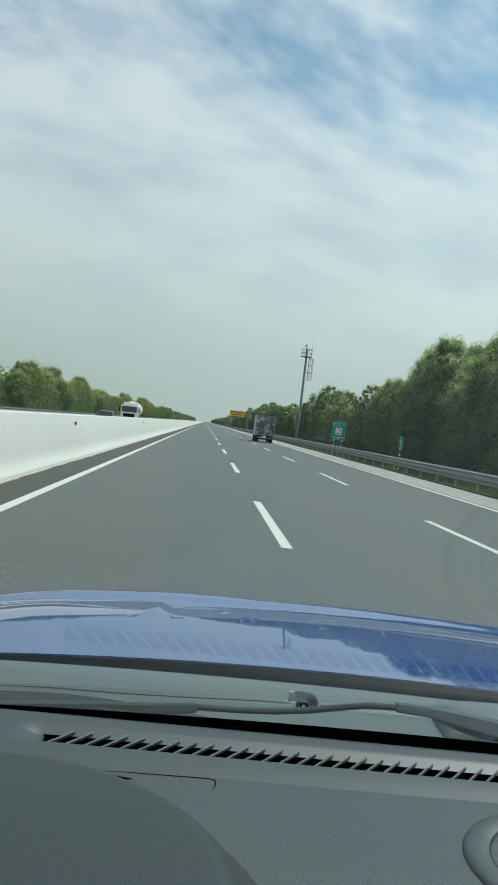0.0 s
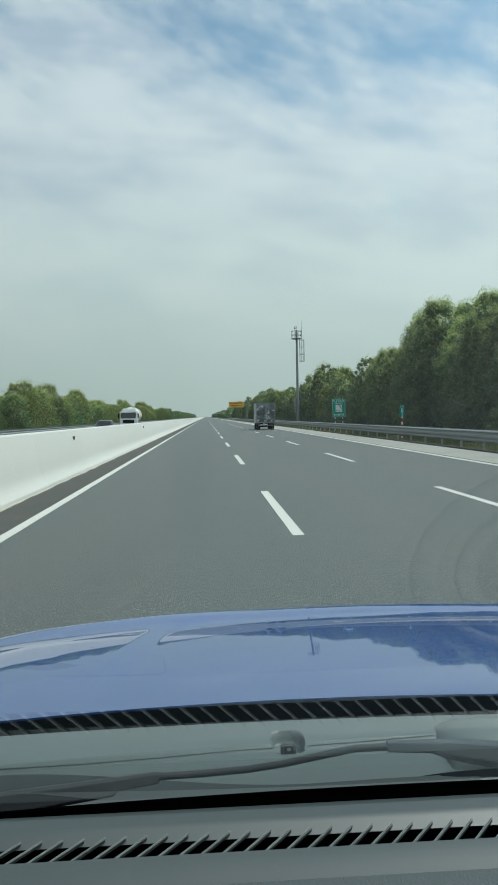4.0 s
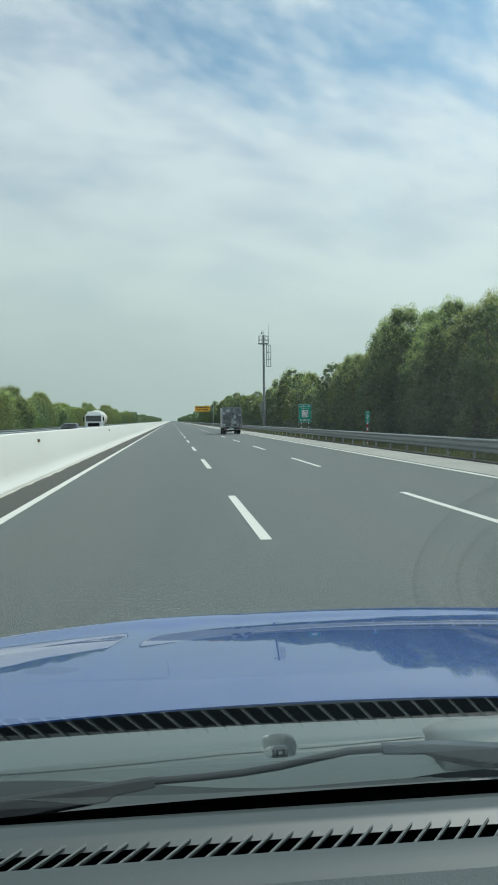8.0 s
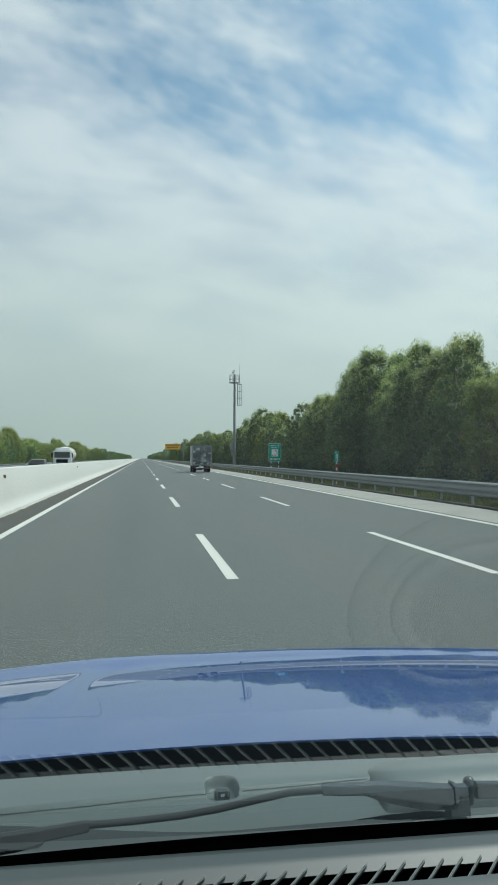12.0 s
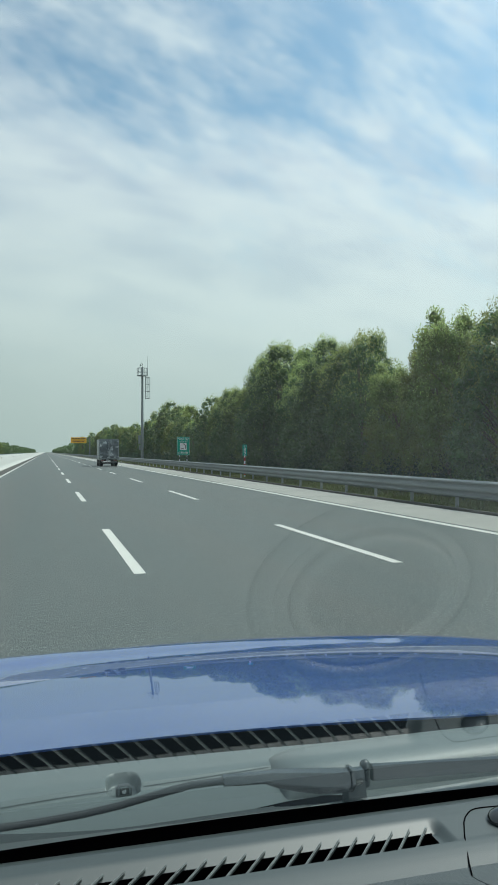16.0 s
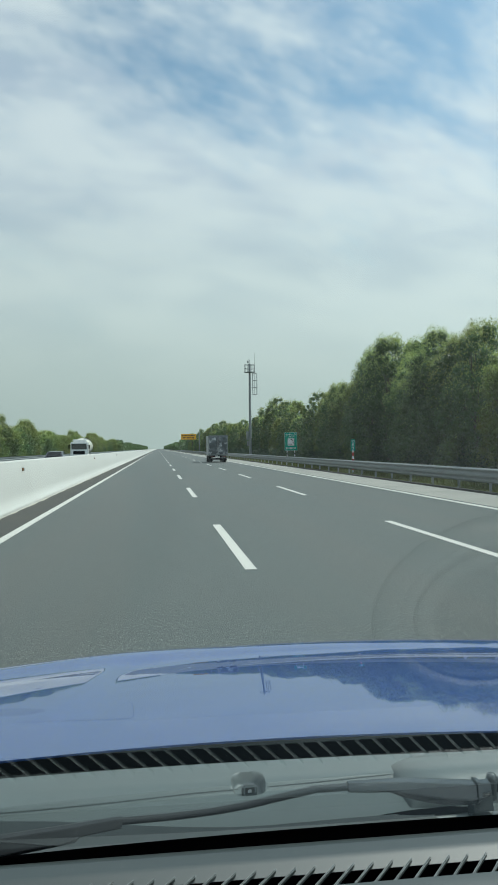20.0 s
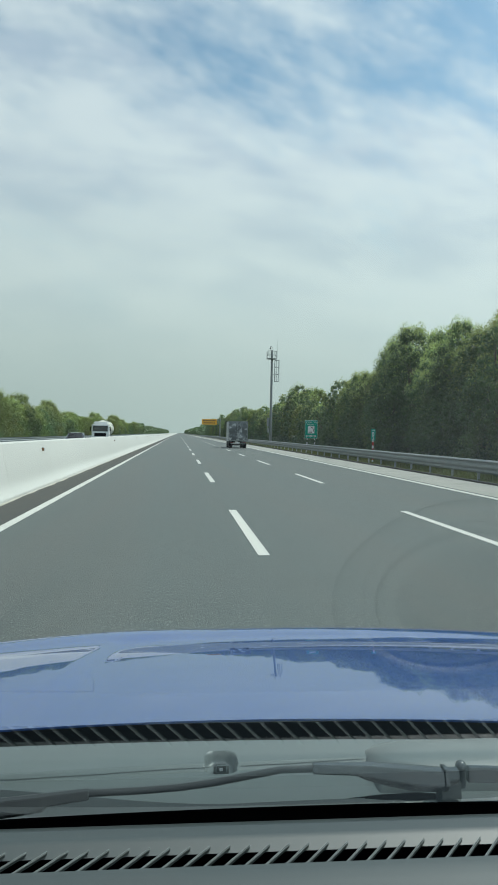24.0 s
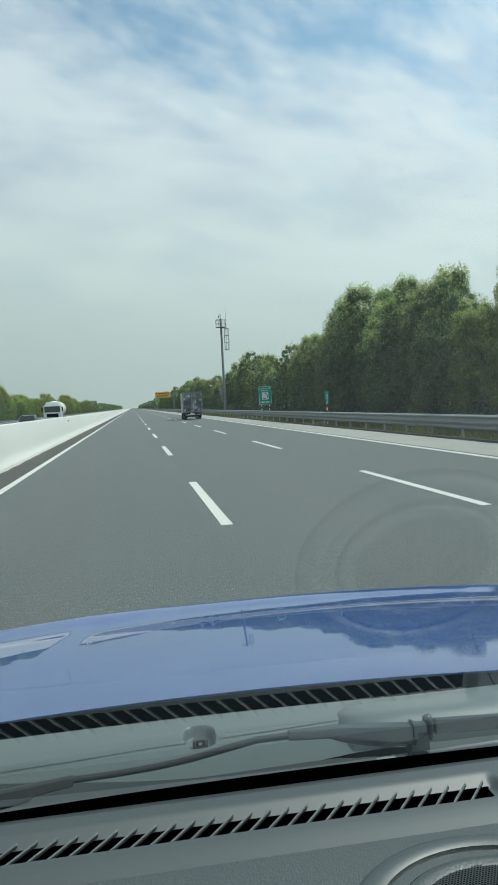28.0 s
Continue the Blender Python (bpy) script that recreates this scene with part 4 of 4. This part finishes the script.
# plain shell of the car that closes the cabin and stands on the road
part("roof", sheet(lambda u, v: (u, v, 1.775 - 0.04 * (u - HX) ** 2 - 0.05 * abs(u - HX) ** 6 - 0.02 * (v + 1) ** 2), span(HX - 1.0, HX + 1.0, 20), span(-3.2, 0.0, 12), 0.03), PAINT_BLUE, car, smooth=True)
for s in (-1, 1):
    part("body_side", boxed(HX + s * 1.075 - 0.065, HX + s * 1.075 + 0.065, -3.2, 1.30, 0.02, 1.00, bevel=0.03), PAINT_BLUE, car)
    part("fender", boxed(HX + s * 1.08 - 0.06, HX + s * 1.08 + 0.06, 1.30, 2.45, 0.35, 0.74, bevel=0.03), PAINT_BLUE, car)
    # panes out of view: the right admits side light, the left blocks it
    pane = part("side_window", boxed(HX + s * 1.0 - 0.01, HX + s * 1.0 + 0.01, -2.6, -0.10, 1.0, 1.66), GLASS if s > 0 else DARK_GLASS, car)
    pane.visible_shadow = s < 0
    part("pillar", tube(bmesh.new(), [(HX + s * 1.02, 1.02, 1.07), (HX + s * 0.95, 0.45, 1.44), (HX + s * 0.87, -0.02, 1.73)], 0.035, 8), PAINT_BLUE, car, smooth=True)
    for yy in (1.95, -2.1):
        w = part("wheel", rod(bmesh.new(), (HX + s * 0.84, yy, 0.093), (HX + s * 1.08, yy, 0.093), 0.40, sides=32), TYRE, car)
        part("rim", rod(bmesh.new(), (HX + s * 1.081, yy, 0.093), (HX + s * 1.09, yy, 0.093), 0.26, sides=24), CHROME, w)
part("bumper", boxed(HX - 1.08, HX + 1.08, 2.48, 2.72, 0.05, 0.80, bevel=0.06), PAINT_BLUE, car)
part("floor_pan", boxed(HX - 1.06, HX + 1.06, -3.2, 2.5, -0.05, 0.02), BLACK, car)
part("rear_panel", boxed(HX - 1.06, HX + 1.06, -3.26, -3.20, 0.02, 1.05, bevel=0.02), PAINT_BLUE, car)
part("rear_window", boxed(HX - 0.98, HX + 0.98, -3.23, -3.21, 1.05, 1.66), DARK_GLASS, car)


# ---- box truck ----
def box_truck(x, y):
    t = thing("box_truck", "box truck with scuffed aluminium body and rear doors driving away", "truck", at=(x, y, 0))
    part("cargo_box", boxed(-1.05, 1.05, 0.04, 4.6, 0.86, 3.05, bevel=0.02), BOX_METAL, t)
    for s in (-1, 1):
        d = part("rear_door", boxed(min(s * 0.02, s * 1.0), max(s * 0.02, s * 1.0), 0.0, 0.04, 0.92, 2.96, bevel=0.008), DOOR_METAL, t)
        part("lock_bar", rod(bmesh.new(), (s * 0.10, -0.03, 0.95), (s * 0.10, -0.03, 2.93), 0.017, sides=8), CHROME, d)
        part("door_handle", boxed(s * 0.10 - 0.10, s * 0.10 + 0.10, -0.05, -0.02, 1.62, 1.66), CHROME, d)
        for zz in (1.1, 1.6, 2.2, 2.75):
            part("hinge", boxed(s * 0.99 - 0.06, s * 0.99 + 0.06, -0.02, 0.0, zz, zz + 0.05), CHROME, d)
        part("corner_post", boxed(s * 1.05 - 0.04, s * 1.05 + 0.04, -0.012, 0.09, 0.84, 3.07, bevel=0.01), GALV, t)
        for yy in (1.1, 4.9):
            part("wheel", rod(bmesh.new(), (s * 0.62, yy, 0.39), (s * 0.98, yy, 0.39), 0.39, sides=24), TYRE, t)
        part("tail_lamp", boxed(s * 0.72 - 0.16, s * 0.72 + 0.16, -0.03, 0.03, 0.60, 0.70, bevel=0.01), LIGHT_RED, t)
        part("mud_flap", boxed(s * 0.80 - 0.2, s * 0.80 + 0.2, 0.55, 0.57, 0.18, 0.62), BLACK, t)
        part("chassis_rail", boxed(s * 0.36 - 0.04, s * 0.36 + 0.04, 0.2, 5.8, 0.62, 0.86), BLACK, t)
    part("sill", boxed(-1.07, 1.07, -0.02, 0.08, 0.80, 0.90, bevel=0.01), GALV, t)
    part("header", boxed(-1.07, 1.07, -0.02, 0.08, 2.97, 3.07, bevel=0.01), GALV, t)
    part("bumper", boxed(-0.85, 0.85, -0.05, 0.03, 0.48, 0.56, bevel=0.01), GALV, t)
    part("plate", boxed(-0.16, 0.16, -0.06, -0.05, 0.58, 0.70), WHITE_SIGN, t)
    part("cab", boxed(-0.95, 0.95, 4.75, 6.2, 0.55, 2.35, bevel=0.08), WHITE_PAINT, t)
    part("axle", rod(bmesh.new(), (-0.6, 1.1, 0.39), (0.6, 1.1, 0.39), 0.08), BLACK, t)
    return t


box_truck(6.8, 84)


# ---- vehicles of the other direction ----
def tanker(x, y):
    t = thing("tank_truck", "white oncoming truck with a rounded cream tank", "truck", at=(x, y, 0))
    part("cab", boxed(-1.2, 1.2, 0, 2.0, 0.7, 2.7, bevel=0.12), WHITE_PAINT, t)
    part("windscreen", boxed(-1.05, 1.05, -0.02, 0.02, 1.65, 2.40, bevel=0.01), DARK_GLASS, t)
    part("grille", boxed(-0.8, 0.8, -0.02, 0.02, 0.95, 1.45), BLACK, t)
    part("bumper", boxed(-1.2, 1.2, -0.08, 0.1, 0.45, 0.85, bevel=0.04), WHITE_PAINT, t)
    bm = bmesh.new()
    tube(bm, [(0, 2.35, 2.1), (0, 2.5, 2.1), (0, 3.0, 2.1), (0, 9.0, 2.1), (0, 9.6, 2.1), (0, 9.75, 2.1)], [0.5, 0.85, 1.15, 1.15, 0.85, 0.5], 24)
    part("tank", bm, CREAM, t, "cream rounded tank", smooth=True)
    for yy in (3.4, 5.2, 7.0, 8.6):
        part("tank_band", rod(bmesh.new(), (0, yy - 0.04, 2.1), (0, yy + 0.04, 2.1), 1.17, sides=24), GALV, t)
    part("catwalk", boxed(-0.28, 0.28, 3.2, 8.8, 3.24, 3.30), GALV, t)
    part("roof_deflector", boxed(-0.95, 0.95, 0.5, 1.7, 2.68, 3.05, bevel=0.10), WHITE_PAINT, t)
    part("sun_visor", boxed(-1.05, 1.05, -0.22, 0.0, 2.38, 2.46, bevel=0.01), DARK_PAINT, t)
    part("chassis", boxed(-0.5, 0.5, 0.5, 9.5, 0.6, 1.0), BLACK, t)
    for s in (-1, 1):
        for yy in (0.9, 6.6, 7.9):
            part("wheel", rod(bmesh.new(), (s * 0.85, yy, 0.5), (s * 1.2, yy, 0.5), 0.5, sides=24), TYRE, t)
        part("mirror", boxed(s * 1.38 - 0.08, s * 1.38 + 0.08, 0.0, 0.1, 1.7, 2.3, bevel=0.02), BLACK, t)
        part("mirror_arm", boxed(min(s * 1.15, s * 1.38), max(s * 1.15, s * 1.38), 0.03, 0.07, 2.2, 2.25), BLACK, t)
    return t


tanker(-10.9, 106)


def sedan(x, y):
    t = thing("oncoming_car", "dark blue oncoming car behind the median barrier", "car", at=(x, y, 0))
    prof = [(0.0, 0.35), (0.0, 0.75), (0.9, 0.92), (1.55, 1.46), (2.9, 1.50), (3.8, 1.02), (4.4, 0.95), (4.45, 0.35)]
    bm = bmesh.new()
    sides_ = [[bm.verts.new((sx * (0.88 if z < 1.0 else 0.66), yy, z)) for yy, z in prof] for sx in (-1, 1)]
    for i in range(len(prof)):
        j = (i + 1) % len(prof)
        bm.faces.new((sides_[0][i], sides_[0][j], sides_[1][j], sides_[1][i]))
    bm.faces.new(sides_[0])
    bm.faces.new(sides_[1][::-1])
    bmesh.ops.recalc_face_normals(bm, faces=bm.faces)
    bmesh.ops.bevel(bm, geom=list(bm.edges), offset=0.05, segments=2, affect="EDGES", clamp_overlap=True)
    part("body", bm, DARK_PAINT, t)
    bm = bmesh.new()
    v = [bm.verts.new(c) for c in ((-0.72, 0.96, 0.99), (0.72, 0.96, 0.99), (0.58, 1.50, 1.44), (-0.58, 1.50, 1.44))]
    bm.faces.new(v)
    bmesh.ops.solidify(bm, geom=list(bm.faces), thickness=0.02)
    w = part("windscreen", bm, DARK_GLASS, t)
    w.location = (0, -0.02, 0.025)
    for s in (-1, 1):
        part("headlight", boxed(s * 0.65 - 0.16, s * 0.65 + 0.16, -0.02, 0.05, 0.6, 0.72, bevel=0.02), CHROME, t)
        for yy in (0.85, 3.55):
            part("wheel", rod(bmesh.new(), (s * 0.68, yy, 0.32), (s * 0.89, yy, 0.32), 0.32, sides=24), TYRE, t)
    return t


sedan(-9.6, 70)


# ---- signs and the camera mast ----
def text(body, size, at, mat, parent, name="lettering"):
    c = bpy.data.curves.new(name, "FONT")
    c.body, c.size, c.align_x, c.align_y, c.extrude = body, size, "CENTER", "CENTER", 0.002
    c.materials.append(mat)
    ob = new(name, c)
    ob.parent = parent
    ob.matrix_basis = pose(*at, 90, 0, 0)
    return ob


def emergency_sign(x, y):
    s = thing("emergency_sign", "green emergency telephone sign with white print on two striped posts", "road sign", at=(x, y, 0))
    part("panel", boxed(-0.70, 0.70, 0, 0.03, 1.46, 3.46, bevel=0.01), GREEN_SIGN, s)
    for a in (-1, 1):
        part("border", boxed(a * 0.67 - 0.012, a * 0.67 + 0.012, -0.006, 0, 1.49, 3.43), WHITE_SIGN, s)
        part("border", boxed(-0.65, 0.65, -0.006, 0, 2.46 + a * 0.96 - 0.012, 2.46 + a * 0.96 + 0.012), WHITE_SIGN, s)
        post = part("post", rod(bmesh.new(), (a * 0.42, 0.06, -0.1), (a * 0.42, 0.06, 3.3), 0.045, sides=12), WHITE_SIGN, s)
        for k in range(3):
            part("stripe", rod(bmesh.new(), (a * 0.42, 0.06, 0.2 + 0.42 * k), (a * 0.42, 0.06, 0.41 + 0.42 * k), 0.047, sides=12), SIGN_BLACK, post)
    text("KHẨN CẤP", 0.235, (0, -0.008, 3.20), WHITE_SIGN, s)
    text("EMERGENCY", 0.16, (0, -0.008, 2.96), WHITE_SIGN, s)
    part("pictogram_field", boxed(-0.36, 0.36, -0.006, 0, 2.02, 2.80), WHITE_SIGN, s)
    bm = bmesh.new()
    tube(bm, [(-0.02, -0.009, 2.70), (0.12, -0.009, 2.66), (0.22, -0.009, 2.52), (0.25, -0.009, 2.34), (0.24, -0.009, 2.16)], [0.06, 0.035, 0.03, 0.035, 0.06], 8)
    part("handset", bm, SIGN_BLACK, s)
    for k in range(3):
        part("key", boxed(-0.27 + 0.13 * k, -0.19 + 0.13 * k, -0.010, -0.005, 2.10, 2.20), SIGN_BLACK, s)
    for k in range(8):
        part("print_bar", boxed(-0.52 + 0.14 * k, -0.46 + 0.14 * k, -0.006, 0, 1.62, 1.84), WHITE_SIGN, s)
    return s


emergency_sign(13.0, 72).scale = (0.9, 0.9, 0.9)


def km_post(x, y):
    s = thing("kilometre_sign", "small green kilometre plate on a red and white post", "road sign", at=(x, y, 0))
    part("plate", boxed(-0.15, 0.15, 0, 0.02, 1.36, 2.10, bevel=0.008), GREEN_SIGN, s)
    post = part("post", rod(bmesh.new(), (0, 0.05, -0.1), (0, 0.05, 1.9), 0.05, sides=12), WHITE_SIGN, s)
    for z in (0.15, 0.65, 1.05):
        part("stripe", rod(bmesh.new(), (0, 0.05, z), (0, 0.05, z + 0.22), 0.052, sides=12), RED_PAINT, post)
    text("KM", 0.14, (0, -0.006, 2.00), WHITE_SIGN, s)
    text("8", 0.34, (0, -0.006, 1.77), WHITE_SIGN, s)
    text("2", 0.34, (0, -0.006, 1.50), WHITE_SIGN, s)
    return s


km_post(12.3, 46)


def mast(x, y):
    t = thing("camera_mast", "tall grey steel camera mast with a railed platform and caged ladder", "mast", at=(x, y, 0))
    part("pole", tube(bmesh.new(), [(0, 0, -0.1), (0, 0, 6), (0, 0, 13.6)], [0.225, 0.18, 0.135], 16), GALV, t, smooth=True)
    part("base_plate", boxed(-0.4, 0.4, -0.4, 0.4, -0.1, 0.06), GALV, t)
    ring = lambda r, z, rad=0.03, c=(0, 0): tube(bmesh.new(), [(c[0] + r * math.cos(a), c[1] + r * math.sin(a), z) for a in span(0, math.tau, 28)], rad, 6)
    p = part("platform", rod(bmesh.new(), (0, 0, 12.35), (0, 0, 12.43), 0.76, sides=28), GALV, t)
    for z in (12.9, 13.45):
        part("hand_rail", ring(0.74, z), GALV, p)
    for k in range(10):
        a = k * math.tau / 10
        part("baluster", rod(bmesh.new(), (0.74 * math.cos(a), 0.74 * math.sin(a), 12.4), (0.74 * math.cos(a), 0.74 * math.sin(a), 13.45), 0.022, sides=6), GALV, p)
    ladder = part("ladder_cage", ring(0.33, 12.2, 0.03, (0.74, 0)), GALV, t)
    for z in (11.2, 10.2, 9.2):
        part("hoop", ring(0.33, z, 0.03, (0.74, 0)), GALV, ladder)
    for k in range(7):
        a = k * math.tau / 7
        part("cage_bar", rod(bmesh.new(), (0.74 + 0.33 * math.cos(a), 0.33 * math.sin(a), 9.2), (0.74 + 0.33 * math.cos(a), 0.33 * math.sin(a), 12.2), 0.02, sides=6), GALV, ladder)
    for sx in (-0.12, 0.12):
        part("stile", rod(bmesh.new(), (0.42, sx, 9.1), (0.42, sx, 12.5), 0.022, sides=6), GALV, ladder)
    for k in range(12):
        part("rung", rod(bmesh.new(), (0.42, -0.12, 9.2 + 0.28 * k), (0.42, 0.12, 9.2 + 0.28 * k), 0.014, sides=6), GALV, ladder)
    part("stay", rod(bmesh.new(), (0.1, 0, 10.2), (0.42, 0, 10.2), 0.025, sides=6), GALV, t)
    part("lightning_rod", rod(bmesh.new(), (0.74, 0.1, 12.4), (0.74, 0.1, 15.2), 0.03, 0.012, sides=6), GALV, t)
    arm = part("camera_arm", tube(bmesh.new(), [(0.0, 0, 13.5), (0.02, 0, 13.95), (-0.04, 0, 14.15), (-0.14, 0, 14.2), (-0.22, 0, 14.1), (-0.24, 0, 13.95)], 0.04, 8), GALV, t, smooth=True)
    bm = bmesh.new()
    bmesh.ops.create_uvsphere(bm, u_segments=16, v_segments=10, radius=0.12)
    bmesh.ops.translate(bm, verts=bm.verts, vec=(-0.24, 0, 13.84))
    part("dome_camera", bm, DARK_GLASS, arm, smooth=True)
    part("cabinet", boxed(-0.55, -0.25, -0.15, 0.15, 2.8, 4.0, bevel=0.02), GALV, t)
    part("cabinet", boxed(-0.45, -0.25, -0.12, 0.12, 1.9, 2.6, bevel=0.02), GALV, t)
    return t


mast(13.1, 105)


def gantry_sign(x, y):
    s = thing("gantry_sign", "yellow roadside board with dark unreadable print on a cantilever mast", "road sign", at=(x, y, 0))
    part("mast", rod(bmesh.new(), (0, 0, -0.1), (0, 0, 7.0), 0.20, 0.16, sides=14), GALV, s, smooth=True)
    part("arm", boxed(-6.3, 0, 0.02, 0.16, 5.4, 5.55), GALV, s)
    part("arm", boxed(-6.3, 0, 0.02, 0.16, 6.2, 6.35), GALV, s)
    b = part("board", boxed(-6.4, -1.1, -0.08, 0.0, 4.75, 6.7, bevel=0.02), YELLOW_SIGN, s)
    for z, w in ((6.05, 4.6), (5.2, 4.0)):
        n = 9
        for k in range(n):
            x0 = -3.75 - w / 2 + w * k / n
            part("print_bar", boxed(x0, x0 + w / n * 0.72, -0.088, -0.08, z, z + 0.34), SIGN_BLACK, b)
    return s


gantry_sign(14.6, 262)
